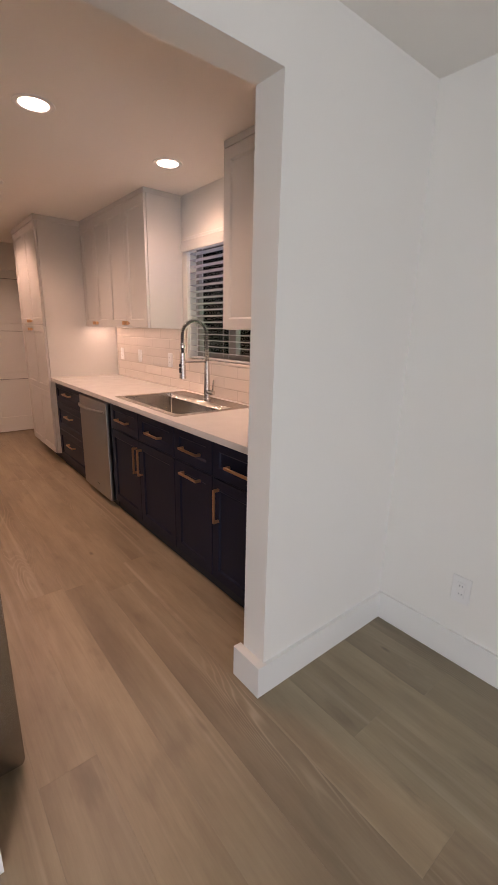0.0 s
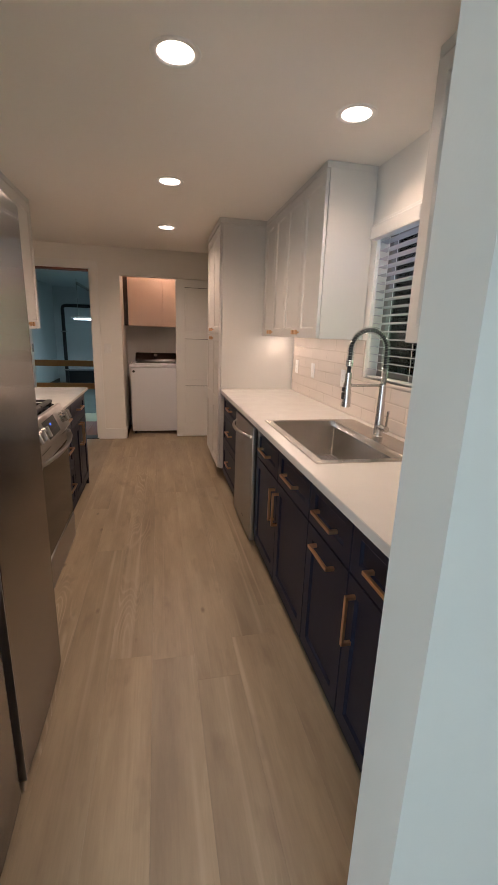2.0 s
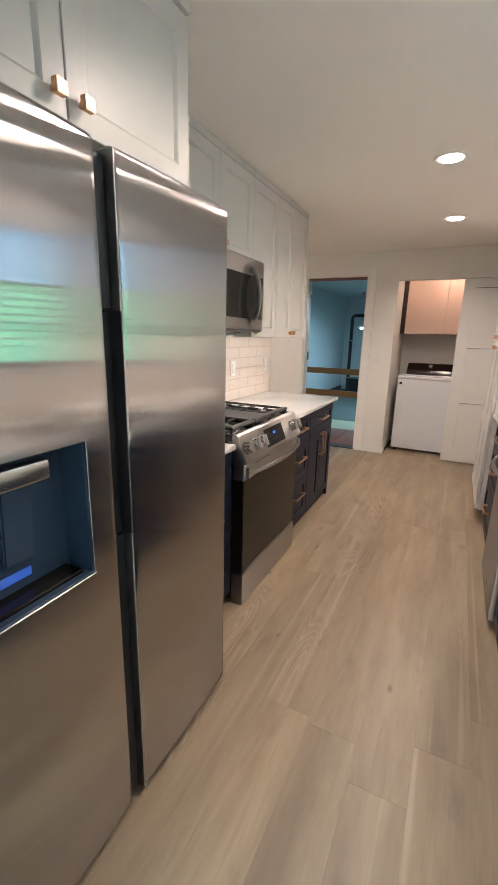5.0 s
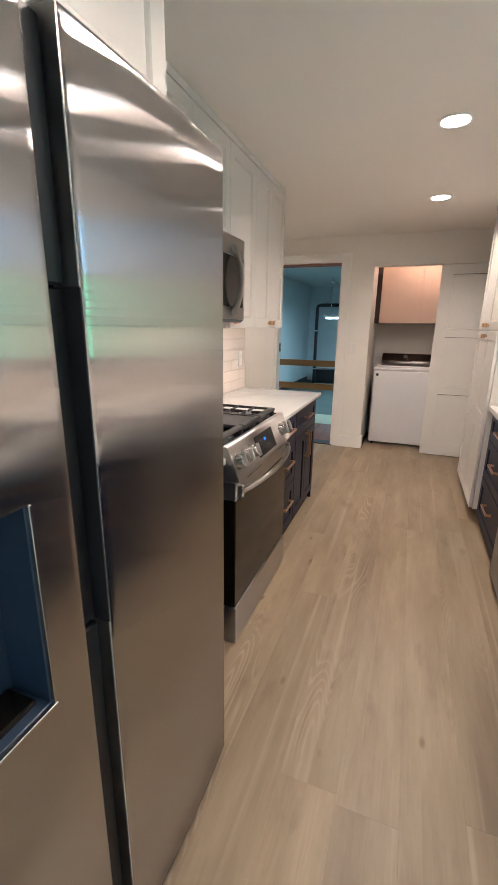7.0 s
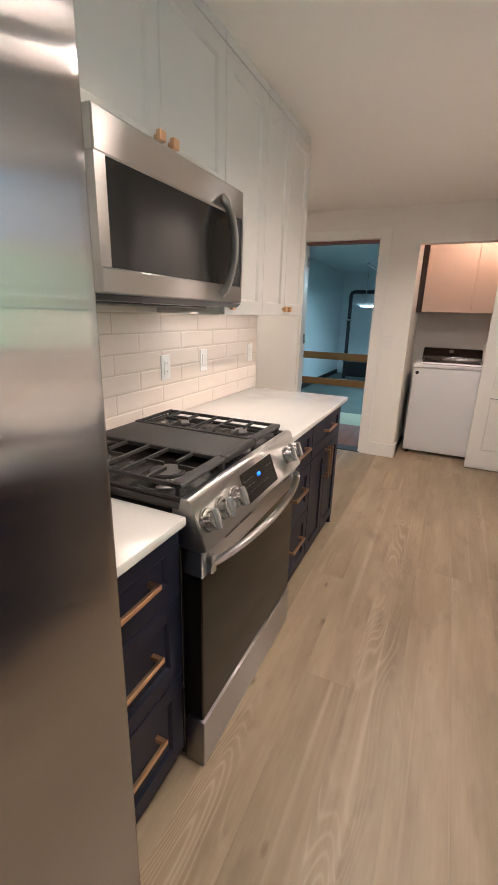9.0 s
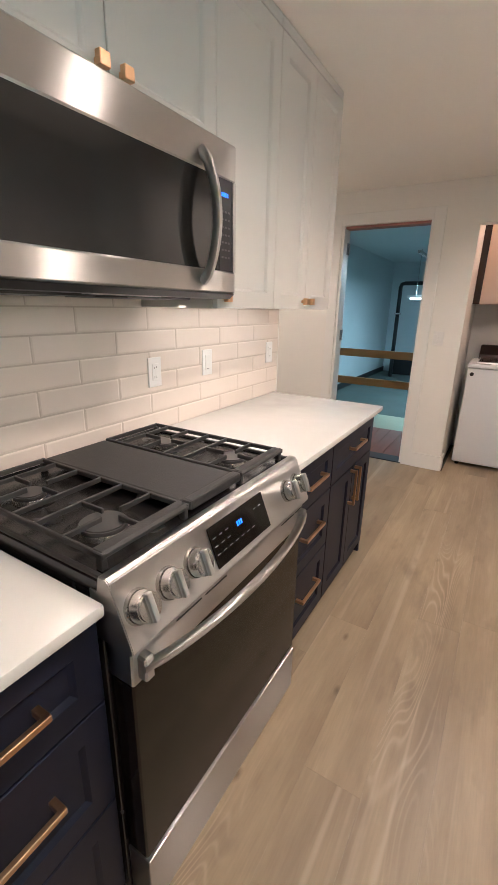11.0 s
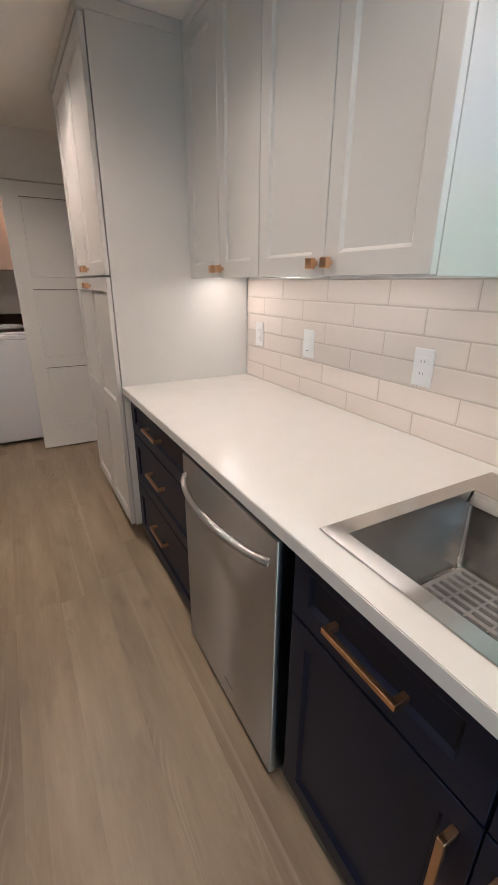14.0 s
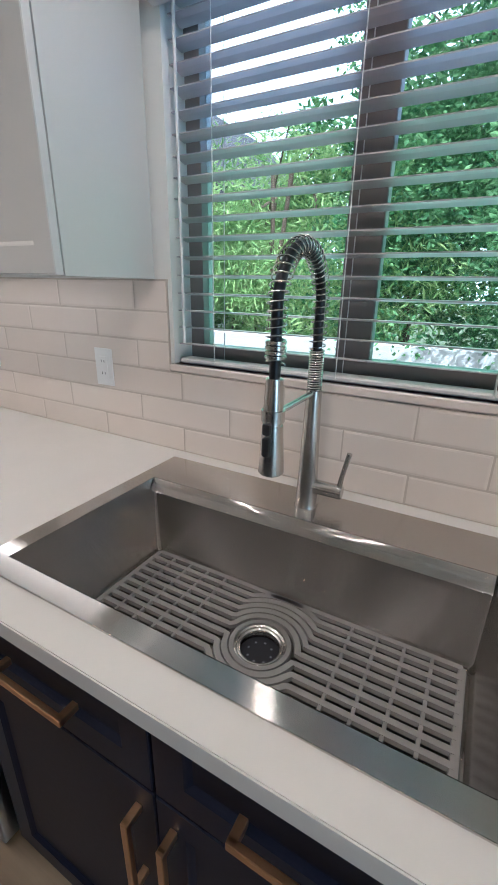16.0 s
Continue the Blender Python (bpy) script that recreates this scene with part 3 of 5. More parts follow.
# ---- dishwasher
dw = thing("dishwasher", (1.75, 3.51, 0), "stainless steel dishwasher with a bowed bar handle", "dishwasher")
part("body", box((1.455, 3.20, 0.07), (2.08, 3.81, 0.852)), PLASTIC, dw)
part("toe_kick", box((1.46, 3.20, 0.0), (1.49, 3.81, 0.07)), PLASTIC, dw)
part("door", box((1.402, 3.208, 0.05), (1.46, 3.806, 0.835), 0.006, 3), STEEL, dw, "brushed stainless door", smooth=True)
pts = [(1.398 - 0.055 * math.sin(math.pi * k / 16) ** 0.7, 3.235 + 0.545 * k / 16, 0.765) for k in range(17)]
part("handle", tube(pts, 0.0115, 12, 0.6), STEEL, dw, "bowed stainless handle", smooth=True)
part("badge", merged(*[box((1.4008, 3.44 + 0.012 * k, 0.125), (1.4022, 3.449 + 0.012 * k, 0.132)) for k in range(5)]), PRINT, dw)

# ---- sink
x0, x1, y0, y1 = SINK
bx0, bx1, by0, by1, bz = 1.497, 1.898, 2.292, 3.090, 0.672
sink = thing("kitchen_sink", ((x0 + x1) / 2, (y0 + y1) / 2, bz), "stainless steel single-bowl workstation sink set in the counter", "sink")
rim = slab(x0 - 0.018, x1, y0 - 0.015, y1 + 0.018, 0.8922, 0.8965, (bx0 - 0.0006, bx1 + 0.0006, by0 - 0.0006, by1 + 0.0006), 0.0008)
part("rim", rim, SINKSTEEL, sink, "flat stainless rim and back deck")
bm = bmesh.new()
rings = []
for inset, z, r in ((0, 0.8963, 0.006), (0, bz + 0.02, 0.012), (0.006, bz + 0.006, 0.014), (0.02, bz, 0.02)):
    ring = []
    for cx, cy, a0 in ((bx1, by1, 0), (bx0, by1, 90), (bx0, by0, 180), (bx1, by0, 270)):
        sx, sy = (1 if cx == bx1 else -1), (1 if cy == by1 else -1)
        for s in range(4):
            a = radians(a0 + 30 * s)
            ring.append(bm.verts.new((cx - sx * (inset + r) + r * math.cos(a), cy - sy * (inset + r) + r * math.sin(a), z)))
    rings.append(ring)
for a, b in zip(rings, rings[1:]):
    for k in range(16):
        bm.faces.new((a[k], b[k], b[(k + 1) % 16], a[(k + 1) % 16]))
DR = (1.735, 2.683)
cup = []
for rad, z in ((0.050, bz), (0.047, bz - 0.004), (0.044, bz - 0.034)):
    cup.append([bm.verts.new((DR[0] + rad * math.cos(2 * math.pi * k / 28), DR[1] + rad * math.sin(2 * math.pi * k / 28), z)) for k in range(28)])
for a, b in zip(cup, cup[1:]):
    for k in range(28):
        bm.faces.new((a[k], b[k], b[(k + 1) % 28], a[(k + 1) % 28]))
bm.faces.new(cup[-1])
bm.edges.ensure_lookup_table()
around = [e for e in bm.edges if len(e.link_faces) == 1 and all(abs(v.co.z - bz) < 1e-4 for v in e.verts)]
bmesh.ops.triangle_fill(bm, use_beauty=True, use_dissolve=False, edges=around)
bmesh.ops.recalc_face_normals(bm, faces=bm.faces[:])
part("bowl", bm, SINKSTEEL, sink, "deep brushed stainless bowl", smooth=True)
part("back_lip", prism([(bx1 - 0.0008, 0.8966), (bx1 - 0.0008, 0.868), (bx1 - 0.021, 0.868), (bx1 - 0.0025, 0.8966)], "y", by0 + 0.004, by1 - 0.004), LIPSTEEL, sink, "bright polished back lip")
part("drain", merged(*[tube([(DR[0] + q * math.cos(2 * math.pi * k / 40), DR[1] + q * math.sin(2 * math.pi * k / 40), bz + h) for k in range(41)], 0.0055, 8) for q, h in ((0.053, 0.004), (0.046, 0.001))]), CHROME, sink, "polished drain flange", smooth=True)
basket = part("strainer", cyl((*DR, bz - 0.022), (*DR, bz - 0.012), 0.043, 0.0435, 28, 0.002), TOE, sink, "black drain strainer", smooth=True)
for k in range(8):
    a = k * math.pi / 4
    part("slot", box((DR[0] + 0.026 * math.cos(a) - 0.002, DR[1] + 0.026 * math.sin(a) - 0.002, bz - 0.0122), (DR[0] + 0.026 * math.cos(a) + 0.002, DR[1] + 0.026 * math.sin(a) + 0.002, bz - 0.0114)), PRINT, basket)

# ---- slotted silicone mat in the sink: concentric slots round the drain, straight slots away from it
mx0, mx1, my0, my1 = 1.520, 1.880, 2.312, 3.068
mat_ob = thing("sink_mat", ((mx0 + mx1) / 2, (my0 + my1) / 2, bz), "grey slotted silicone mat lying in the sink", "sink mat")
def ribbon(points, half, z0, z1):
    """A flat strand of silicone along points in plan."""
    bm = bmesh.new()
    pts = [Vector((*p, 0)) for p in points]
    rows = []
    for i, p in enumerate(pts):
        d = (pts[min(i + 1, len(pts) - 1)] - pts[max(i - 1, 0)]).normalized()
        n = Vector((-d.y, d.x, 0))
        rows.append([bm.verts.new(p + n * s * half + Vector((0, 0, z))) for s, z in ((-1, z0), (-0.8, z1), (0.8, z1), (1, z0))])
    for a, b in zip(rows, rows[1:]):
        for k in range(3):
            bm.faces.new((a[k], a[k + 1], b[k + 1], b[k]))
    bmesh.ops.recalc_face_normals(bm, faces=bm.faces[:])
    return bm


strands = []
LANES, SPAN = 15, mx1 - mx0
zm = bz + 0.012
for i in range(LANES):
    x = mx0 + SPAN * i / (LANES - 1)
    off = x - DR[0]
    side = 1 if off >= 0 else -1
    k = abs(off) / (SPAN / (LANES - 1)) - 0.4
    rad = 0.074 + 0.0165 * max(k, 0)
    run = []
    for n in range(91):
        y = my0 + (my1 - my0) * n / 90
        d = abs(y - DR[1])
        reach = math.sqrt(rad * rad - d * d) if d < rad else 0.0
        run.append((min(max(DR[0] + side * max(abs(off), reach), mx0), mx1), y))
    strands.append(ribbon(run, 0.0076, bz + 0.003, zm))
for k in range(15):
    y = my0 + (my1 - my0) * k / 14
    if abs(y - DR[1]) > 0.12:
        for i in range(LANES - 1):
            a = mx0 + SPAN * i / (LANES - 1)
            strands.append(ribbon([(a, y), (a + SPAN / (LANES - 1), y)], 0.0040 if 0 < k < 14 else 0.008, bz + 0.003, zm - 0.0006))
strands.append(ribbon([(DR[0] + 0.060 * math.cos(2 * math.pi * k / 40), DR[1] + 0.060 * math.sin(2 * math.pi * k / 40)) for k in range(41)], 0.0055, bz + 0.003, zm + 0.0004))
part("mat", merged(*strands), RUBBER, mat_ob)

# ---- faucet
FX, FY = 1.968, 2.69
fau = thing("kitchen_faucet", (FX, FY, 0.8965), "brushed nickel spring pull-down faucet on the sink deck", "faucet")
part("base_ring", cyl((FX, FY, 0.8965), (FX, FY, 0.903), 0.028, 0.0265, 28), CHROME, fau, smooth=True)
part("column", cyl((FX, FY, 0.903), (FX, FY, 1.17), 0.0245, 0.0165, 28), CHROME, fau, smooth=True)
R = 0.099
arc = [(FX, FY, 1.17 + 0.172 * k / 12) for k in range(13)] + [(FX - R + R * math.cos(a), FY, 1.342 + R * math.sin(a)) for a in [math.pi * k / 24 for k in range(1, 25)]] + [(FX - 2 * R, FY, 1.342 - 0.09 * k / 6) for k in range(1, 7)]
part("hose", tube(arc + [(FX - 2 * R, FY, 1.225)], 0.0098, 10), PLASTIC, fau, "black rubber hose", smooth=True)


def coil(path, radius, pitch, wire):
    pts = [Vector(p) for p in path]
    lengths = [0.0]
    for a, b in zip(pts, pts[1:]):
        lengths.append(lengths[-1] + (b - a).length)
    total, out, n = lengths[-1], [], int(lengths[-1] / pitch * 12)
    for i in range(n + 1):
        s = total * i / n
        k = max(j for j in range(len(lengths)) if lengths[j] <= s + 1e-9)
        k = min(k, len(pts) - 2)
        f = (s - lengths[k]) / (lengths[k + 1] - lengths[k])
        p, d = pts[k].lerp(pts[k + 1], f), (pts[k + 1] - pts[k]).normalized()
        side = Vector((0, 1, 0))
        other = d.cross(side)
        a = 2 * math.pi * s / pitch
        out.append(p + radius * (math.cos(a) * side + math.sin(a) * other))
    return tube(out, wire, 5)


part("spring", merged(coil(arc[:7], 0.0145, 0.0050, 0.0019), coil(arc[6:], 0.0165, 0.0130, 0.0015)), CHROME, fau, "steel spring coil", smooth=True)
HX = FX - 2 * R
part("hose_collar", merged(*[cyl((HX, FY, 1.262 + 0.008 * k), (HX, FY, 1.268 + 0.008 * k), 0.0185, sides=20, bevel=0.0015) for k in range(4)]), CHROME, fau, smooth=True)
spray = part("spray_head", merged(cyl((HX, FY, 1.055), (HX, FY, 1.15), 0.0235, 0.0185, 24, 0.003), cyl((HX, FY, 1.15), (HX, FY, 1.23), 0.0185, 0.015, 24, 0.002)), CHROME, fau, "tapered spray head", smooth=True)
for z, h in ((1.145, 0.011), (1.112, 0.018)):
    part("button", box((HX - 0.029, FY - 0.008, z - h), (HX - 0.015, FY + 0.008, z + h), 0.005, 2), PLASTIC, spray, "black spray button", smooth=True)
part("holder_arm", merged(tube([(FX, FY, 1.165), (HX + 0.02, FY, 1.165)], 0.006, 10), cyl((HX, FY, 1.155), (HX, FY, 1.175), 0.021, sides=24)), CHROME, fau, smooth=True)
part("lever_stub", cyl((FX, FY + 0.01, 0.948), (FX, FY - 0.082, 0.948), 0.0165, sides=20, bevel=0.002), CHROME, fau, smooth=True)
part("lever", tube([(FX, FY - 0.074, 0.955), (FX - 0.002, FY - 0.080, 0.99), (FX - 0.006, FY - 0.092, 1.045)], 0.006, 10), CHROME, fau, smooth=True)


# ---- wall cabinets
def wall_cabinet(sign, face, back, y0, y1, z0, z1, doors, knobs, label, crown=0.022, group="white wall cabinets", mat=None):
    mat = mat or WHITE
    c = thing("wall_cabinet", ((face + back) / 2, (y0 + y1) / 2, z0), label, "cabinet", group)
    lo, hi = sorted((face, back))
    part("body", box((lo, y0 + 0.001, z0 + 0.014), (hi, y1 - 0.001, z1)), mat, c)
    ends = [box((lo, y, z0), (hi, y + 0.016, z0 + 0.0145)) for y in (y0 + 0.001, y1 - 0.017)]
    part("side_skirt", ends[0], mat, c)
    part("side_skirt", ends[1], mat, c)
    if crown:
        a, b = sorted((face + sign * crown, back))
        part("crown", box((a, y0 + 0.0015, z1), (b, y1 - 0.0015, CEIL - 0.002), 0.002), mat, c)
    for (a, b), ky in zip(doors, knobs):
        d = part("door", shaker(face + sign * 0.004, sign, a + 0.0015, b - 0.0015, z0 + 0.002, z1 - 0.005), mat, c)
        if ky is not None:
            knob(face + sign * 0.024, sign, ky, z0 + (0.056 if z1 - z0 < 0.6 else 0.036), d)
    return c


UR, UL, UB, UT = 1.801, -0.152, 1.388, 2.322
wall_cabinet(-1, UR, 2.09, 3.216, 3.955, UB, UT, [(3.216, 3.585), (3.585, 3.955)], [3.552, 3.620], "white two-door shaker wall cabinet beside the window")
wall_cabinet(-1, UR, 2.09, 3.955, 4.607, UB, UT, [(3.955, 4.28), (4.28, 4.607)], [4.247, 4.313], "white two-door shaker wall cabinet beside the pantry")
wall_cabinet(-1, UR, 2.09, YOB + 0.003, 2.235, UB, UT, [(1.245, 1.735), (1.735, 2.233)], [1.70, 1.77], "white shaker wall cabinet near the opening")
tagged(part("light_strip", box((1.90, 3.30, 1.399), (1.916, 4.57, 1.4025)), STRIP), "lit LED strip under the white wall cabinets", "light strip")
tagged(part("light_strip", box((1.90, 1.35, 1.399), (1.916, 2.15, 1.4025)), STRIP), "lit LED strip under the white wall cabinets", "light strip")
tagged(part("light_strip", box((-0.30, 3.60, 1.399), (-0.286, 4.52, 1.4025)), STRIP), "lit LED strip under the white wall cabinets", "light strip")

# ---- pantry
PX, PY0, PY1 = 1.397, 4.61, 5.50
pantry = thing("pantry_cabinet", (1.74, 5.05, 0), "tall white pantry cabinet with upper and lower doors", "cabinet")
part("body", box((PX, PY0, 0.11), (2.09, PY1, 2.312)), WHITE, pantry)
part("toe_kick", box((PX + 0.07, PY0 + 0.02, 0), (2.09, PY1, 0.11)), TOE, pantry)
part("crown", box((PX - 0.03, PY0 - 0.012, 2.312), (2.09, PY1, CEIL - 0.002), 0.002), WHITE, pantry)
for a, b, k in ((PY0, (PY0 + PY1) / 2, PY0 + 0.40), ((PY0 + PY1) / 2, PY1, PY0 + 0.49)):
    up = part("door", shaker(PX - 0.005, -1, a + 0.0015, b - 0.0015, 1.398, 2.305), WHITE, pantry)
    low = part("door", merged(shaker(PX - 0.005, -1, a + 0.0015, b - 0.0015, 0.118, 0.746), shaker(PX - 0.005, -1, a + 0.0015, b - 0.0015, 0.746, 1.39)), WHITE, pantry)
    knob(PX - 0.025, -1, k, 1.432, up)
    knob(PX - 0.025, -1, k, 1.352, low)


# ---------------------------------------------------------------- kitchen: left side
FL = 0.158
base_cabinet(1, FL, XL + 0.005, 2.335, 2.775, three_drawers(2.335, 2.775), "dark navy three-drawer base cabinet beside the refrigerator")
base_cabinet(1, FL, XL + 0.005, 3.566, 4.0, three_drawers(3.566, 4.0), "dark navy three-drawer base cabinet beside the range")
base_cabinet(1, FL, XL + 0.005, 4.0, 4.62, [
    ("drawer", 4.003, 4.617, 0.66, 0.858, 4.31, 0.772, False), ("door", 4.003, 4.3085, 0.08, 0.654, 4.277, 0.555, True), ("door", 4.3115, 4.617, 0.08, 0.654, 4.343, 0.555, True)],
    "dark navy end cabinet with two doors and one drawer")
tagged(part("end_panel", box((XL + 0.005, 4.6205, 0.0), (FL + 0.012, 4.642, 0.857), 0.001), NAVY), "plain navy end panel of the cabinet run", "panel")
tagged(part("countertop", box((XL + 0.001, 2.325, 0.866), (0.202, 2.774, 0.892), 0.004, 2), QUARTZ, smooth=True), "short white quartz countertop between refrigerator and range", "countertop")
tagged(part("countertop", box((XL + 0.001, 3.562, 0.866), (0.202, 4.688, 0.892), 0.004, 2), QUARTZ, smooth=True), "long white quartz countertop beside the range", "countertop")

wall_cabinet(1, UL, XL + 0.002, 2.325, 2.768, UB, UT, [(2.325, 2.768)], [2.735], "white single-door wall cabinet beside the microwave")
wall_cabinet(1, UL, XL + 0.002, 2.768, 3.585, 1.831, UT, [(2.768, 3.1765), (3.1765, 3.585)], [3.142, 3.211], "short white two-door cabinet above the microwave")
wall_cabinet(1, UL, XL + 0.002, 3.585, 3.985, UB, UT, [(3.585, 3.985)], [3.62], "white single-door wall cabinet above the counter")
wall_cabinet(1, UL, XL + 0.002, 3.985, 4.612, UB, UT, [(3.985, 4.2985), (4.2985, 4.612)], [4.265, 4.332], "white two-door end wall cabinet")
wall_cabinet(1, 0.24, XL + 0.002, 1.36, 2.308, 1.838, 2.30, [(1.36, 1.834), (1.834, 2.308)], [1.796, 1.872], "white two-door cabinet above the refrigerator", crown=0.034)


# ---- refrigerator
def fridge_door(y0, y1, z0, z1, hole=None):
    """A bowed door skin with rolled edges, and its hole if it has one."""
    W = y1 - y0
    ys = sorted({y0 + W * s for s in (0, 0.003, 0.007, 0.015, 0.04, 0.12, 0.22, 0.33, 0.45, 0.55, 0.67, 0.78, 0.88, 0.96, 0.985, 0.993, 0.997, 1)} | (set(hole[:2]) if hole else set()))
    zs = sorted({z0, z0 + 0.006, z0 + 0.014, z0 + 0.3, z0 + 0.6, z0 + 1.0, z0 + 1.35, z1 - 0.06, z1 - 0.012, z1 - 0.008, z1 - 0.004, z1} | (set(hole[2:]) if hole else set()))
    bm = bmesh.new()

    def front(y, z):
        s = (y - y0) / W
        e = min(y - y0, y1 - y)
        x = 0.398 + 0.008 * (1 - (2 * s - 1) ** 2)
        if e < 0.007:
            x -= 0.007 - math.sqrt(max(0.007 ** 2 - (0.007 - e) ** 2, 0))
        t = z1 - z
        if t < 0.012:
            x -= 0.009 * ((0.012 - t) / 0.012) ** 2
        if z - z0 < 0.012:
            x -= 0.006 * (1 - (z - z0) / 0.012)
        return x

    grid = {(i, j): bm.verts.new((front(y, z), y, z)) for i, y in enumerate(ys) for j, z in enumerate(zs)}
    for i in range(len(ys) - 1):
        for j in range(len(zs) - 1):
            my, mz = (ys[i] + ys[i + 1]) / 2, (zs[j] + zs[j + 1]) / 2
            if hole and hole[0] < my < hole[1] and hole[2] < mz < hole[3]:
                continue
            bm.faces.new((grid[i, j], grid[i + 1, j], grid[i + 1, j + 1], grid[i, j + 1]))
    back = 0.315
    outer = [e for e in bm.edges if len(e.link_faces) == 1]
    if hole:
        outer = [e for e in outer if not all(hole[0] - 1e-4 <= v.co.y <= hole[1] + 1e-4 and hole[2] - 1e-4 <= v.co.z <= hole[3] + 1e-4 for v in e.verts)]
    made = bmesh.ops.extrude_edge_only(bm, edges=outer)["geom"]
    for v in [v for v in made if isinstance(v, bmesh.types.BMVert)]:
        v.co.x = back
    bmesh.ops.recalc_face_normals(bm, faces=bm.faces[:])
    if sum((f.normal.x for f in bm.faces)) < 0:
        bmesh.ops.reverse_faces(bm, faces=bm.faces[:])
    return bm


FY0, FYM0, FYM1, FY1 = 1.382, 1.768, 1.823, 2.318
fridge = thing("refrigerator", (0.0, 1.84, 0), "stainless steel side-by-side refrigerator with an ice dispenser", "refrigerator")
part("body", box((-0.42, FY0 + 0.006, 0.03), (0.305, FY1 - 0.006, 1.765), 0.004), DARKSTEEL, fridge, "dark grey painted cabinet sides")
part("kick_grille", box((0.27, FY0 + 0.02, 0.004), (0.335, FY1 - 0.02, 0.024), 0.002), PLASTIC, fridge)
HOLE = (1.441, 1.684, 0.854, 1.172)
left = part("freezer_door", fridge_door(FY0, FYM0, 0.024, 1.782, HOLE), FRIDGESTEEL, fridge, "narrow brushed stainless freezer door", smooth=True)
right = part("fridge_door", fridge_door(FYM1, FY1, 0.024, 1.782), FRIDGESTEEL, fridge, "wide brushed stainless door", smooth=True)
part("door_gap_strip", box((0.31, FYM0 - 0.002, 0.06), (0.352, FYM1 + 0.002, 1.775)), PLASTIC, fridge)
part("grip_pocket", box((0.358, FYM0 + 0.001, 0.893), (0.368, FYM1 - 0.001, 1.448), 0.004), TOE, fridge, "black recessed door grip")
for z0, z1, m in ((0.026, 0.892, STEEL), (0.893, 1.448, TOE), (1.449, 1.776, STEEL)):
    part("door_side", box((0.32, FYM1 - 0.0035, z0), (0.3985, FYM1 + 0.0003, z1), 0.0008), m, right, "dark grip side of the door")
for z0, z1 in ((0.03, 0.89), (1.451, 1.765)):
    part("edge_trim", box((0.358, FYM0 + 0.004, z0), (0.374, FYM1 - 0.004, z1), 0.003), PLASTIC, fridge)
hy0, hy1, hz0, hz1 = HOLE
recess = box((0.322, hy0, hz0), (0.399, hy1, hz1))
recess.normal_update()
bmesh.ops.delete(recess, geom=[f for f in recess.faces if f.normal.x > 0.5], context="FACES_ONLY")
bmesh.ops.reverse_faces(recess, faces=recess.faces[:])
bmesh.ops.solidify(recess, geom=recess.faces[:], thickness=-0.003)
recess.normal_update()
part("dispenser_recess", recess, DISPENSER, left, "dark blue-grey dispenser recess")
part("dispenser_trim", merged(box((0.398, hy0 - 0.004, hz0 - 0.005), (0.408, hy1 + 0.004, hz0 + 0.001), 0.001), box((0.394, hy1, hz0), (0.406, hy1 + 0.005, hz1), 0.001), box((0.394, hy0 - 0.005, hz0), (0.406, hy0, hz1), 0.001)), CHROME, left)
part("dispenser_spout", box((0.335, hy0 + 0.05, 1.105), (0.384, hy0 + 0.17, 1.152), 0.008, 3), CHROME, left, "chrome dispenser spout", smooth=True)
part("dispenser_paddle", prism([(0.325, 0.93), (0.34, 0.93), (0.352, 1.10), (0.325, 1.10)], "y", hy0 + 0.075, hy0 + 0.145, 0.004), DISPENSER, left)
part("drip_tray", box((0.326, hy0 + 0.012, hz0 + 0.001), (0.384, hy1 - 0.012, hz0 + 0.012), 0.003), GLASSBLACK, left)
# glowing bar stands in for the indicator's blue light on the back wall
part("dispenser_glow", box((0.3245, hy0 + 0.03, 0.885), (0.328, hy0 + 0.14, 0.905), 0.001), BLUEGLOW, left, "soft blue glow of the indicator light on the recess wall")
for y in (FY0 + 0.06, FY1 - 0.06):
    part("foot", cyl((0.29, y, 0), (0.29, y, 0.035), 0.018, sides=14), PLASTIC, fridge)
for y in (FY0 + 0.05, FY1 - 0.05):
    part("hinge_cover", box((0.20, y - 0.035, 1.765), (0.34, y + 0.035, 1.792), 0.006, 2), DARKSTEEL, fridge)

# ---- range
RY0, RY1 = 2.787, 3.557
rng = thing("gas_range", (-0.1, 3.15, 0), "stainless steel slide-in gas range with black oven door", "range")
part("body", box((XL + 0.03, RY0, 0.03), (0.172, RY1, 0.893), 0.002), BLACK, rng, "black side panels")
part("oven_door", merged(box((0.174, RY0 + 0.006, 0.192), (0.236, RY1 - 0.006, 0.702), 0.004)), GLASSBLACK, rng, "black glass oven door")
part("door_top_trim", box((0.174, RY0 + 0.004, 0.702), (0.240, RY1 - 0.004, 0.785), 0.004), STEEL, rng)
for k in range(4):
    y = RY0 + 0.13 + 0.10 * k + 0.28 * (k > 1)
    part("vent_slot", box((0.2395, y, 0.767), (0.2415, y + 0.085, 0.7705)), PLASTIC, rng)
pts = [(0.236 + 0.062 * min(1, math.sin(math.pi * (0.02 + 0.96 * k / 20)) ** 0.6), RY0 + 0.022 + (RY1 - RY0 - 0.044) * k / 20, 0.742) for k in range(21)]
part("oven_handle", tube(pts, 0.019, 14, 0.6), STEEL, rng, "bowed stainless oven handle", smooth=True)
for y in (RY0 + 0.03, RY1 - 0.03):
    part("handle_bracket", box((0.236, y - 0.012, 0.715), (0.262, y + 0.012, 0.77), 0.004), STEEL, rng)
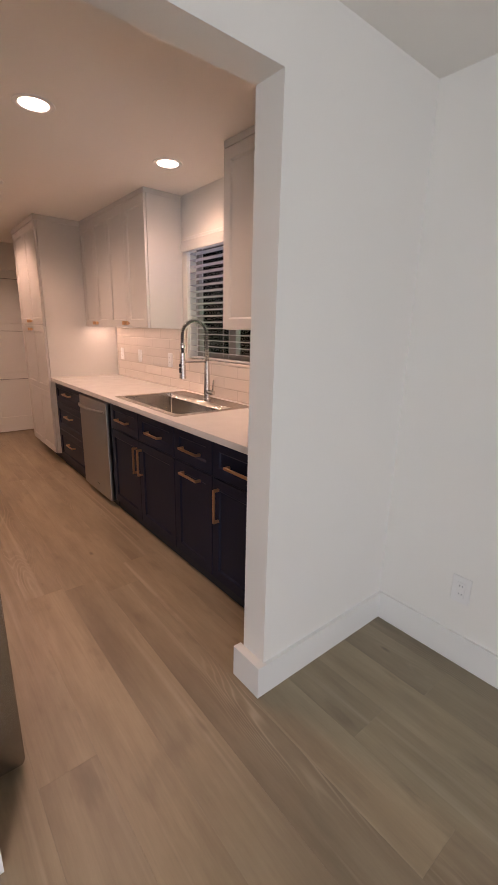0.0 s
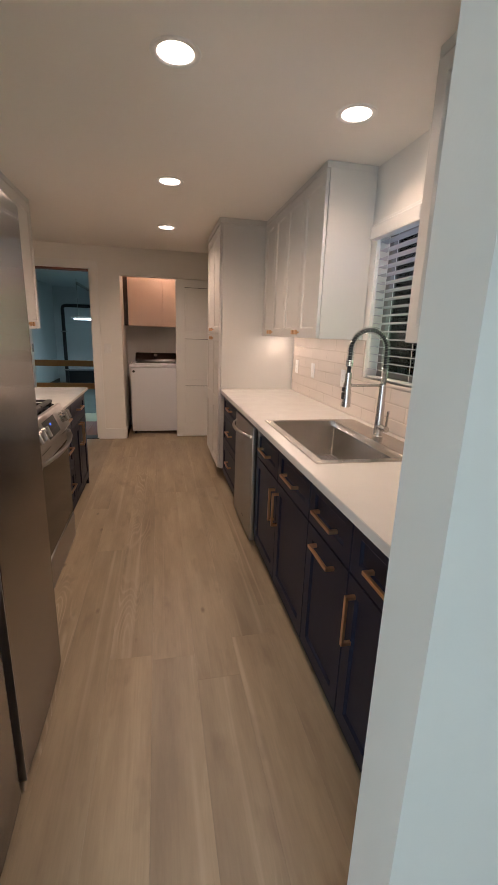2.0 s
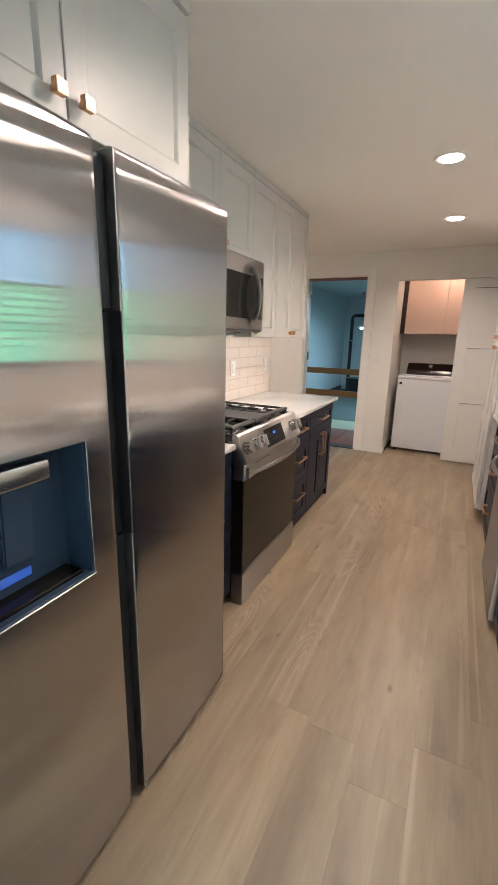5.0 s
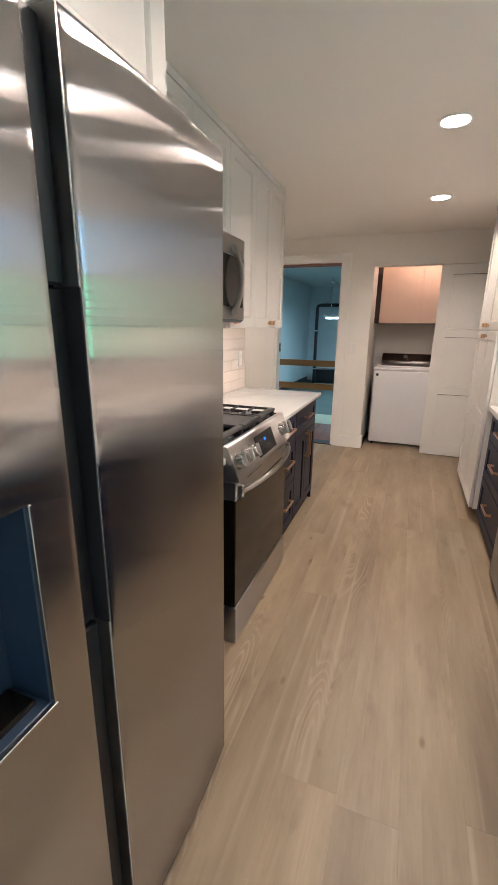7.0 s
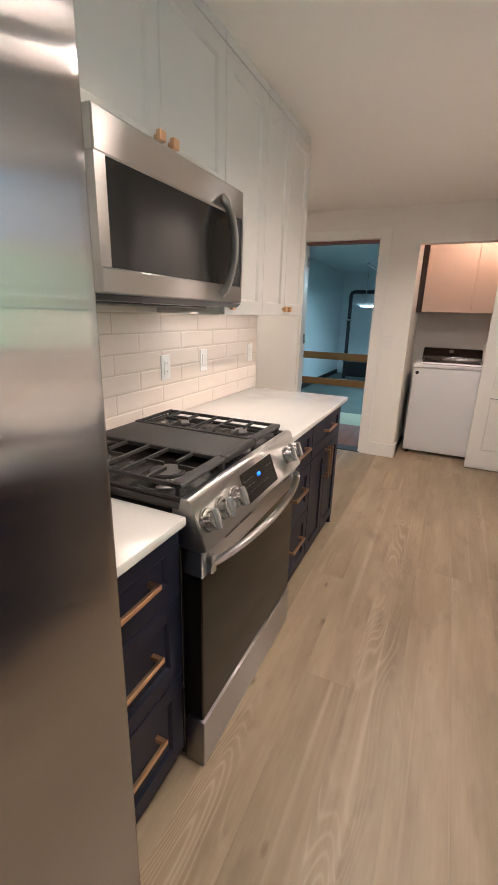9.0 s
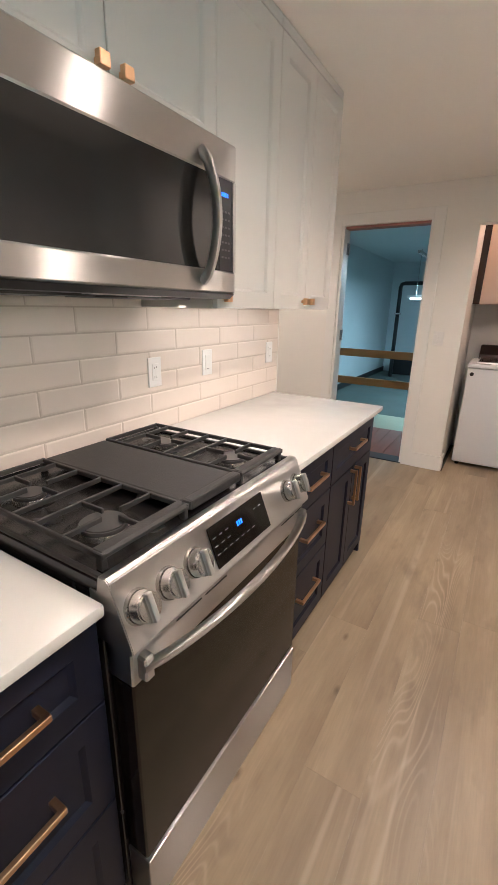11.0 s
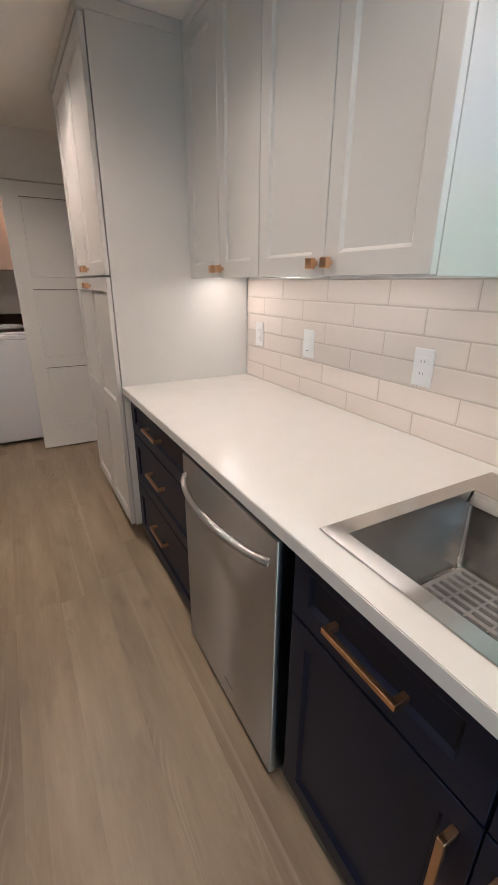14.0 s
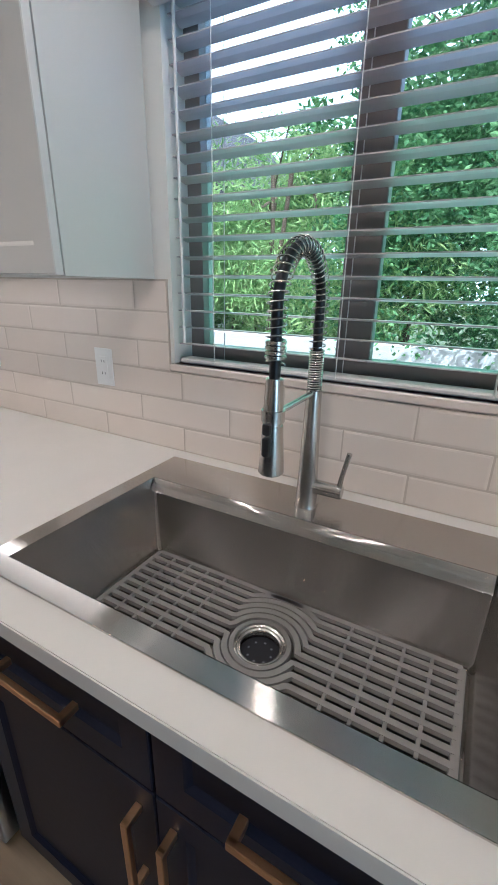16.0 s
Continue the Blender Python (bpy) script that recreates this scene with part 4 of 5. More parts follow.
part("storage_drawer", box((0.174, RY0 + 0.006, 0.006), (0.241, RY1 - 0.006, 0.184), 0.003, 2), STEEL, rng, "stainless storage drawer")
for y in (RY0 + 0.05, RY1 - 0.05):
    part("foot", cyl((0.12, y, 0), (0.12, y, 0.04), 0.016, sides=12), PLASTIC, rng)
# sloped control panel
CP = [(0.150, 0.790), (0.252, 0.790), (0.256, 0.800), (0.206, 0.928), (0.199, 0.934), (0.178, 0.934), (0.170, 0.90), (0.150, 0.90)]
part("control_panel", prism(CP, "y", RY0 - 0.004, RY1 + 0.004, 0.002), STEEL, rng, "sloped stainless control panel")
slope = math.atan2(0.05, 0.128)
panel_m = Matrix.Translation((0.231, 0, 0.864)) @ Matrix.Rotation(-slope, 4, "Y")


def on_panel(bm, y):
    bmesh.ops.transform(bm, matrix=panel_m @ Matrix.Translation((0, y, 0)), verts=bm.verts[:])
    return bm


for y in (2.826, 2.908, 2.992, 3.440, 3.506):
    k = part("control_knob", on_panel(merged(cyl((0, 0, 0), (0.008, 0, 0), 0.0345, 0.0325, 28), cyl((0.008, 0, 0), (0.034, 0, 0), 0.031, 0.0285, 28, 0.003)), y), CHROME, rng, "round silver burner knob", smooth=True)
    part("grip", on_panel(box((0.030, -0.0065, -0.029), (0.044, 0.0065, 0.029), 0.003, 2), y), STEEL, k)
disp = part("display_panel", on_panel(box((0.0005, -0.125, -0.052), (0.003, 0.125, 0.048), 0.001), 3.180), GLASSBLACK, rng, "black glass touch panel")
legends = [on_panel(box((0.0031, -0.112 + 0.026 * i, 0.018 - 0.020 * j), (0.0034, -0.100 + 0.026 * i, 0.0205 - 0.020 * j)), 3.176) for i in range(9) for j in range(3) if i < 3 or (j == 2 and i < 7) or (j == 0 and i > 6)]
part("legend", merged(*legends), DIMPRINT, disp)
part("clock_digits", merged(*[on_panel(box((0.0031, -0.012 + 0.009 * k, 0.008), (0.0036, -0.0065 + 0.009 * k, 0.020)), 3.176) for k in range(3)]), BLUELED, disp, "blue clock digits")
part("cooktop", prism([(-0.420, 0.893), (0.196, 0.893), (0.196, 0.918), (0.185, 0.922), (-0.408, 0.922), (-0.420, 0.93)], "y", RY0 - 0.002, RY1 + 0.002, 0.002), BLACK, rng, "black enamel cooktop")
for y in (RY0 + 0.006, RY1 - 0.006):
    part("side_rail", box((-0.405, y - 0.006, 0.922), (0.185, y + 0.006, 0.930), 0.002), IRON, rng)


def grate(y0, y1):
    x0, x1, z = -0.385, 0.165, 0.956
    b = 0.0045
    bars = [box((x0, y, z - 0.010), (x1, y + 2 * b, z + 0.004), 0.002) for y in (y0, y1 - 2 * b)]
    bars += [box((x0, y0, z - 0.010), (x0 + 2 * b, y1, z + 0.004), 0.002), box((x1 - 0.035, y0, z - 0.012), (x1, y1, z + 0.006), 0.006)]
    m, w = (y0 + y1) / 2, 0.0036
    for x in (-0.32, -0.130, -0.052, 0.135 - 0.001):
        bars.append(box((x - w, y0, z - 0.009), (x + w, y1, z + 0.004), 0.0015))
    for x in (0.045, -0.225):
        bars += [box((x - w, p, z - 0.009), (x + w, q, z + 0.004), 0.0015) for p, q in ((y0, m - 0.026), (m + 0.026, y1))]
        bars += [box((p, m - w, z - 0.009), (q, m + w, z + 0.004), 0.0015) for p, q in ((x - 0.095, x - 0.026), (x + 0.026, x + 0.088))]
    bars += [box((x, y, 0.921), (x + 0.016, y + 0.016, z - 0.006), 0.002) for x in (x0, x1 - 0.02) for y in (y0, y1 - 0.016)]
    return merged(*bars)


for y0, y1 in ((RY0 + 0.02, 3.060), (3.288, RY1 - 0.02)):
    part("grate", grate(y0, y1), IRON, rng, "black cast iron grate")
part("griddle", merged(box((-0.385, 3.064, 0.940), (0.135, 3.284, 0.957), 0.006, 2), box((0.135, 3.064, 0.936), (0.166, 3.284, 0.963), 0.008, 2)), IRON, rng, "flat black griddle plate")
for x, y, r in ((0.045, 2.912, 0.058), (-0.225, 2.912, 0.042), (0.045, 3.418, 0.050), (-0.225, 3.418, 0.042)):
    bnr = part("burner", cyl((x, y, 0.922), (x, y, 0.936), r, r * 0.94, 28, 0.002), CHROME, rng, "steel burner ring", smooth=True)
    part("burner_cap", cyl((x, y, 0.936), (x, y, 0.947), r * 0.93, r * 0.88, 28, 0.003), BURNERCAP, bnr, "dark enamel burner cap", smooth=True)
    part("burner_bowl", cyl((x, y, 0.9215), (x, y, 0.9245), r * 1.55, r * 1.45, 28), BLACK, bnr, smooth=True)
    part("igniter", cyl((x + r * 1.15, y, 0.922), (x + r * 1.15, y, 0.938), 0.003, sides=8), WHITEPLASTIC, bnr, "white ceramic igniter")

# ---- microwave
MY0, MY1, MZ0, MZ1, MX = 2.776, 3.538, 1.418, 1.826, -0.026
mw = thing("microwave", (-0.25, 3.16, MZ0), "stainless over-the-range microwave with a bowed handle", "microwave")
part("body", box((XL + 0.003, MY0 + 0.003, MZ0), (-0.062, MY1 - 0.003, MZ1), 0.002), DARKSTEEL, mw)
GY0, GY1, GZ0, GZ1 = 2.812, 3.455, 1.495, 1.734
frame_mw = merged(
    box((-0.060, MY0, GZ1), (MX, MY1, MZ1), 0.004), box((-0.060, MY0, 1.434), (MX, MY1, GZ0), 0.004),
    box((-0.060, MY0, GZ0), (MX, GY0, GZ1), 0.0), box((-0.060, 3.524, GZ0), (MX, MY1, GZ1), 0.0))
part("door_frame", frame_mw, STEEL, mw, "brushed stainless door frame")
part("lower_lip", prism([(-0.062, MZ0), (-0.045, MZ0), (MX - 0.002, 1.432), (-0.062, 1.432)], "y", MY0 + 0.002, MY1 - 0.002), DARKSTEEL, mw)
part("door_glass", box((-0.058, GY0, GZ0), (-0.030, GY1, GZ1)), MWGLASS, mw, "black glass door window")
part("control_strip", box((-0.058, GY1 + 0.003, GZ0), (-0.029, 3.524, GZ1)), PLASTIC, mw, "black control strip")
part("clock_digits", merged(*[box((-0.0289, 3.468 + 0.009 * k, 1.69), (-0.0284, 3.474 + 0.009 * k, 1.700)) for k in range(4)]), BLUELED, mw, "blue clock digits")
part("legend", merged(*[box((-0.0289, 3.468 + 0.016 * i, 1.53 + 0.02 * j), (-0.0285, 3.478 + 0.016 * i, 1.535 + 0.02 * j)) for i in range(3) for j in range(7)]), DIMPRINT, mw)
pts = [(MX + 0.050 * math.sin(math.pi * k / 18) ** 0.6, 3.374, 1.462 + 0.310 * k / 18) for k in range(19)]
part("handle", tube(pts, 0.019, 12, 0.65), STEEL, mw, "bowed stainless handle", smooth=True)
part("grease_filter", merged(*[box((-0.40, y, MZ0 - 0.006), (-0.14, y + 0.26, MZ0 + 0.001), 0.002) for y in (2.84, 3.20)]), DARKSTEEL, mw)
part("underside_lamp", box((-0.13, 3.05, MZ0 - 0.0015), (-0.09, 3.27, MZ0 + 0.001)), WHITEPLASTIC, mw, "cooktop lamp lens")


# ---- outlets and switches
def wall_plate(name, x, sign, y, z, w, h, kind, label):
    p = thing(name, (x, y, z), label, "outlet" if "outlet" in name else "switch", "white wall plates")
    a, b = sorted((x, x + sign * 0.006))
    part("plate", box((a, y - w / 2, z - h / 2), (b, y + w / 2, z + h / 2), 0.002), WHITEPLASTIC, p)
    c, d = sorted((x + sign * 0.005, x + sign * 0.0085))
    part("insert", box((c, y - 0.0165, z - 0.034), (d, y + 0.0165, z + 0.034), 0.001), WHITEPLASTIC, p)
    e, f = sorted((x + sign * 0.0084, x + sign * 0.0088))
    if kind == "outlet":
        part("slots", merged(*[box((e, y + s - 0.001, z + t - 0.004), (f, y + s + 0.001, z + t + 0.004)) for s in (-0.006, 0.006) for t in (-0.019, 0.019)]), PLASTIC, p)
    else:
        part("indicator", box((e, y - 0.008, z - 0.030), (f, y + 0.008, z - 0.028)), PLASTIC, p)
    return p


TF = 0.009  # how far the tiles stand off the wall
wall_plate("wall_outlet", XR - TF, -1, 3.444, 1.123, 0.074, 0.118, "outlet", "white outlet on the tile beside the sink")
wall_plate("wall_switch", XR - TF, -1, 4.047, 1.125, 0.074, 0.118, "switch", "white switch on the tile above the dishwasher")
wall_plate("wall_outlet", XR - TF, -1, 4.47, 1.125, 0.074, 0.118, "outlet", "white outlet on the tile near the pantry")
wall_plate("wall_outlet", XL + TF, 1, 3.632, 1.137, 0.074, 0.118, "outlet", "white outlet on the tile beside the range")
wall_plate("wall_switch", XL + TF, 1, 3.985, 1.143, 0.074, 0.118, "switch", "white switch on the tile above the counter")
wall_plate("wall_outlet", XL + TF, 1, 4.594, 1.143, 0.074, 0.118, "outlet", "white outlet at the end of the tile")
wall_plate("wall_outlet", XD, -1, 0.765, 0.345, 0.078, 0.12, "outlet", "white outlet low on the dining room wall")
sw = thing("wall_switch", (0.211, YF, 1.17), "white double switch plate between the doorways", "switch")
part("plate", box((0.168, YF - 0.006, 1.112), (0.254, YF, 1.228), 0.002), WHITEPLASTIC, sw)
for x in (0.19, 0.232):
    part("rocker", box((x - 0.016, YF - 0.009, 1.137), (x + 0.016, YF - 0.005, 1.203), 0.001), WHITEPLASTIC, sw)

# ---- recessed ceiling lights, the added unseen hall one included
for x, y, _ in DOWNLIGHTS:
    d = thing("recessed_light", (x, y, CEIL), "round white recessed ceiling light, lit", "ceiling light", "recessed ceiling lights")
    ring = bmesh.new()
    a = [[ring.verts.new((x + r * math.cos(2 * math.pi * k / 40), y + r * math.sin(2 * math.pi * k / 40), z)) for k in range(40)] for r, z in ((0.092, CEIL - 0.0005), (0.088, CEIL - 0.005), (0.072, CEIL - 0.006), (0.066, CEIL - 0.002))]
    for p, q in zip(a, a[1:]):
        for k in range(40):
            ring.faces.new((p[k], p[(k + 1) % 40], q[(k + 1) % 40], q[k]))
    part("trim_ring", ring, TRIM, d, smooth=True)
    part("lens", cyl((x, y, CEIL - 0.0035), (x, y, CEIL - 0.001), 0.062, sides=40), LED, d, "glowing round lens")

# ---------------------------------------------------------------- laundry closet
slide = structure("door_1", box((1.060, YF + 0.020, 0.012), (1.84, YF + 0.052, 2.04), 0.002), TRIM, "white three-panel sliding closet door, half open", "door")
for z0, z1 in ((0.20, 0.70), (0.79, 1.31), (1.40, 1.94)):
    part("panel", shaker(YF + 0.0185, -1, 1.175, 1.735, z0, z1, stile=0.004, thick=0.004, turn="y"), TRIM, slide)
    # grey strip drawn for the shade of the groove above the panel
    part("panel_groove_shade", box((1.172, YF + 0.0165, z1 + 0.001), (1.738, YF + 0.0198, z1 + 0.006)), PRINT, slide)
washer = thing("washing_machine", (0.80, 6.93, 0), "white top-load washer with a dark brown lid panel", "washing machine")
part("body", box((0.456, 6.622, 0.03), (1.142, 7.28, 0.915), 0.012, 3), WASHERPAINT, washer, smooth=True)
part("top", box((0.452, 6.618, 0.917), (1.146, 7.28, 0.955), 0.010, 3), WASHERPAINT, washer, smooth=True)
part("lid", box((0.52, 6.66, 0.955), (1.08, 7.05, 0.972), 0.006, 2), WASHERPAINT, washer)
part("lid_glass", box((0.530, 6.668, 0.972), (1.07, 7.04, 0.976), 0.002), BROWNGLOSS, washer)
part("console", prism([(7.06, 0.955), (7.28, 0.955), (7.28, 1.085), (7.20, 1.085), (7.075, 1.0)], "x", 0.505, 1.095, 0.006), BROWNGLOSS, washer, "dark brown control console")
part("dial", cyl((0.79, 7.13, 1.04), (0.79, 7.105, 1.06), 0.028, 0.025, 24, 0.002), CHROME, washer, smooth=True)
part("badge", cyl((0.498, 6.6225, 0.862), (0.498, 6.617, 0.862), 0.017, sides=20), PLASTIC, washer)
for x in (0.50, 1.10):
    part("foot", cyl((x, 6.67, 0), (x, 6.67, 0.035), 0.018, sides=12), PLASTIC, washer)
cl = thing("wall_cabinet", (1.1, 7.15, 1.46), "warm beige flat-door cabinet above the washer", "cabinet")
part("body", box((0.437, 6.93, 1.46), (1.80, 7.355, 2.34)), MAPLE, cl)
for a, b, k in ((0.437, 0.90, None), (0.90, 1.36, None), (1.36, 1.80, None)):
    part("door", box((a + 0.0015, 6.911, 1.462), (b - 0.0015, 6.93, 2.335), 0.002), MAPLE, cl)
# dark strip in place of the shade between cabinet and closet wall
tagged(part("filler_panel", box((0.381, 6.925, 1.46), (0.436, 6.945, 2.34)), BROWNGLOSS), "dark strip put in for the shaded gap beside the laundry cabinet", "panel")
bulb = thing("closet_light", (0.95, 6.66, CEIL), "small warm ceiling light in the laundry closet", "ceiling light")
part("shade", cyl((0.95, 6.66, CEIL - 0.04), (0.95, 6.66, CEIL), 0.05, 0.07, 24, 0.004), LED, bulb)

# ---------------------------------------------------------------- garage beyond the doorway
GX0, GX1, GY, GZ = -1.87, 3.2, 13.2, 2.45
structure("garage_floor", box((GX0 - 0.1, YFB, -0.25), (GX1, GY, -0.06)), CONCRETE, "grey concrete garage floor", "floor")
structure("garage_wall_west", box((GX0 - 0.15, YFB, -0.06), (GX0, GY, GZ)), GARAGEWALL, "pale blue-white garage side wall", "wall")
structure("garage_wall_north", box((GX0, GY, -0.06), (GX1, GY + 0.15, GZ)), GARAGEWALL, "pale garage end wall", "wall")
structure("garage_wall_east", box((GX1, 7.6, -0.06), (GX1 + 0.15, GY, GZ)), GARAGEWALL, "pale garage side wall", "wall")
structure("garage_wall_south", merged(box((-1.87, YFB + 0.001, -0.06), (GD[0] - 0.0, YFB + 0.02, GZ)), box((GD[1], YFB + 0.001, -0.06), (0.249, YFB + 0.02, GZ)), box((XR, 7.481, -0.06), (GX1, 7.6, GZ)), box((0.25, 7.481, -0.06), (XR, 7.5, GZ))), GARAGEWALL, "pale garage wall beside the doorway", "wall")
structure("garage_ceiling", box((GX0 - 0.15, 7.6, GZ), (GX1 + 0.15, GY + 0.15, GZ + 0.12)), GARAGEWALL, "pale garage ceiling", "ceiling")
structure("garage_ceiling_strip", box((GX0 - 0.15, YFB, CEIL - 0.012), (0.25, 7.6, CEIL - 0.001)), GARAGEWALL, "pale garage ceiling by the doorway", "ceiling")
structure("baseboard", box((GX0, 7.6, -0.06), (GX0 + 0.02, GY, 0.05), 0.002), PLASTIC, "dark base strip along the garage wall", "baseboard")
land = structure("landing", box((-1.4, YFB + 0.052, -0.06), (0.24, 7.52, -0.03)), PLASTIC, "reddish wooden landing outside the doorway", "landing")
structure("step", box((-1.4, 7.53, -0.06), (0.24, 8.30, -0.022), 0.004), MAT, "pale green painted step beyond the landing", "step")
rail = thing("railing", (-0.55, 8.0, -0.06), "raw lumber two-rail railing on the landing", "railing")
for z in (0.845, 0.505):
    part("rail", box((-1.80, 7.50, z), (0.235, 7.54, z + 0.088), 0.003), LUMBER, rail)
for x in (-1.80, 0.15):
    part("post", box((x, 7.541, -0.06), (x + 0.085, 7.625, 0.98), 0.004), LUMBER, rail)
pipe = thing("black_pipe", (-1.2, 12.4, 0), "black steel pipe rising along the garage wall", "pipe")
part("run", tube([(-1.47, 12.3, -0.06), (-1.47, 12.3, 1.86), (-1.45, 12.3, 1.92), (-1.39, 12.3, 1.94), (-0.1, 12.3, 1.94)], 0.042, 12), PLASTIC, pipe, smooth=True)
for z in (0.35, 1.3):
    part("strap", box((-1.53, 12.24, z), (-1.41, 12.36, z + 0.03), 0.004), CHROME, pipe)
tubel = thing("tube_light", (-0.45, 9.9, 2.0), "lit fluorescent tube light hanging in the garage", "ceiling light")
part("fixture", box((-1.05, 11.0, 1.62), (0.1, 11.12, 1.66), 0.004), WHITEPLASTIC, tubel)
part("tube", cyl((-1.0, 11.06, 1.60), (0.05, 11.06, 1.60), 0.016, sides=12), material("tube_glow", (1, 1, 1), 0.5, emit=(0.75, 0.93, 1.0), power=2.5), tubel, "glowing white tube")
for x in (-0.9, 0.0):
    part("chain", cyl((x, 11.06, 1.66), (x, 11.06, GZ), 0.006, sides=6), CHROME, tubel)
# dark band at the foot of the end wall, built as a low block
structure("garage_dark_band", box((-1.55, 12.72, -0.06), (GX1 - 0.01, GY - 0.002, 0.30), 0.01), PLASTIC, "dark low band along the garage end wall", "curb")
track = thing("door_track", (-0.5, 10.4, 2.2), "steel overhead garage door track", "track")
part("track_rail", box((-0.55, 8.9, 2.14), (-0.51, 12.9, 2.18), 0.004), CHROME, track)
part("hanger", box((-0.54, 11.5, 2.18), (-0.52, 11.53, GZ)), CHROME, track)

# ---------------------------------------------------------------- dining room's glass door, behind the start
gd = structure("window_2", merged(box((-3.02, -3.36, 0), (-2.96, -3.29, 2.15)), box((-1.04, -3.36, 0), (-0.98, -3.29, 2.15)), box((-2.03, -3.36, 0.06), (-1.97, -3.29, 2.09)), box((-2.96, -3.36, 2.09), (-1.04, -3.29, 2.15)), box((-2.96, -3.36, 0), (-1.04, -3.29, 0.06))), TRIM, "white framed sliding glass door", "window")
for a, b in ((-2.96, -2.03), (-1.97, -1.04)):
    pane = part("pane", box((a, -3.322, 0.06), (b, -3.318, 2.09)), GLASS, gd)
    pane.visible_shadow = False

# ---------------------------------------------------------------- garden
structure("ground", box((-60, -60, -0.6), (60, 60, -0.35)), GRASS, "garden ground round the house", "ground")
structure("backdrop", box((58, -60, -8), (58.2, 90, 45)), material("hazy_sky", (0.8, 0.85, 0.9), 1.0, emit=(0.80, 0.90, 1.0), power=0.95), "hazy bright sky beyond the garden", "sky")
structure("pavement", box((3.2, -1.0, -0.35), (5.2, 8.0, -0.33), 0.004), PAVING, "pale paved path beside the house", "pavement")


def leaf_cloud(centre, spread, count, size, slender, droop, rng_):
    """Many separate folded leaves in a lumpy crown."""
    verts, faces = [], []
    lumps = [(centre + Vector([rng_.gauss(0, 0.55) * s for s in spread]), rng_.uniform(0.25, 0.55)) for _ in range(60)]
    for _ in range(count):
        c, r = rng_.choice(lumps)
        d = Vector([rng_.gauss(0, 1) for _ in range(3)]).normalized() * r * rng_.uniform(0.5, 1.0)
        p = c + Vector([d[i] * (0.5 + spread[i] * 0.5) for i in range(3)])
        a = Vector((rng_.gauss(0, 1), rng_.gauss(0, 1), rng_.gauss(-droop, 0.6))).normalized()
        b = a.orthogonal().normalized()
        b = (b * math.cos(rng_.random() * 6.3) + a.cross(b) * math.sin(rng_.random() * 6.3)).normalized()
        s = size * rng_.uniform(0.6, 1.3)
        n = a.cross(b) * s * 0.06
        i = len(verts)
        verts += [p, p + a * s * 0.45 + b * s * slender + n, p + a * s, p + a * s * 0.45 - b * s * slender + n]
        faces += [(i, i + 1, i + 2), (i, i + 2, i + 3)]
    bm = bmesh.new()
    vs = [bm.verts.new(v) for v in verts]
    for f in faces:
        bm.faces.new([vs[k] for k in f])
    return bm


def tree(name, x, y, height, crown_z, spread, count, size, slender, mat, label, seed, stems=1, droop=0.2):
    r = random.Random(seed)
    t = thing(name, (x, y, -0.35), label, name)
    limbs = []
    for _ in range(stems):
        px, py = x + r.gauss(0, 0.25) * (stems > 1), y + r.gauss(0, 0.45) * (stems > 1)
        tx, ty = px + r.gauss(0, 0.15), py + r.gauss(0, 0.2)
        limbs.append(cyl((px, py, -0.36), (tx, ty, height * 0.8), 0.09 / stems ** 0.7, 0.02, 8))
        for _ in range(5 if stems == 1 else 1):
            z = r.uniform(0.35, 0.75) * height
            limbs.append(cyl((px + (tx - px) * z / height, py, z), (px + r.gauss(0, 0.7), py + r.gauss(0, 0.8), z + r.uniform(0.4, 1.2)), 0.016, 0.005, 6))
    part("trunk", merged(*limbs), BARK, t)
    part("crown", leaf_cloud(Vector((x, y, crown_z)), spread, count, size, slender, droop, r), mat, t)
    return t


tree("shrub", 5.3, 4.9, 2.8, 1.45, (0.8, 1.5, 1.2), 30000, 0.105, 0.085, LEAF_A, "tall light green bamboo hedge outside the window", 3, stems=14, droop=0.8)
tree("shrub", 5.6, 6.7, 2.4, 1.15, (0.8, 1.3, 1.1), 14000, 0.11, 0.085, LEAF_A, "light green bamboo hedge along the path", 4, stems=12, droop=0.8)
tree("tree", 5.2, 2.2, 4.5, 2.3, (1.0, 1.2, 1.7), 42000, 0.048, 0.26, LEAF_B, "dark green maple tree outside the window", 5)
tree("tree", 7.5, 3.4, 5.0, 2.2, (1.2, 1.6, 1.9), 30000, 0.12, 0.25, LEAF_B, "dark green tree behind the hedge", 6)
tree("shrub", 5.3, 0.6, 2.0, 0.8, (0.9, 1.3, 1.0), 12000, 0.10, 0.22, LEAF_B, "dark green shrub beside the path", 7, stems=6)
structure("garden_wall", box((4.22, -1.5, -0.4), (4.38, 9.0, 1.005), 0.008), PAVING, "low pale stucco garden wall", "garden wall")
nb = thing("neighbour_house", (9.5, 8.3, -0.35), "grey neighbouring house with dark eaves", "house")
part("wall", box((7.4, 6.5, -0.4), (12, 10.1, 2.65)), SIDING, nb)
part("gable", prism([(6.15, 2.57), (10.45, 2.57), (8.3, 4.44)], "x", 6.97, 7.0), SIDING, nb, "grey gable siding")
part("roof", prism([(5.95, 2.56), (10.65, 2.56), (10.65, 2.70), (8.3, 4.75), (5.95, 2.70)], "x", 7.0, 12.4), ROOFING, nb)

# ---------------------------------------------------------------- pieces: tiles and floor boards
TH, TL = 0.083, 0.3235


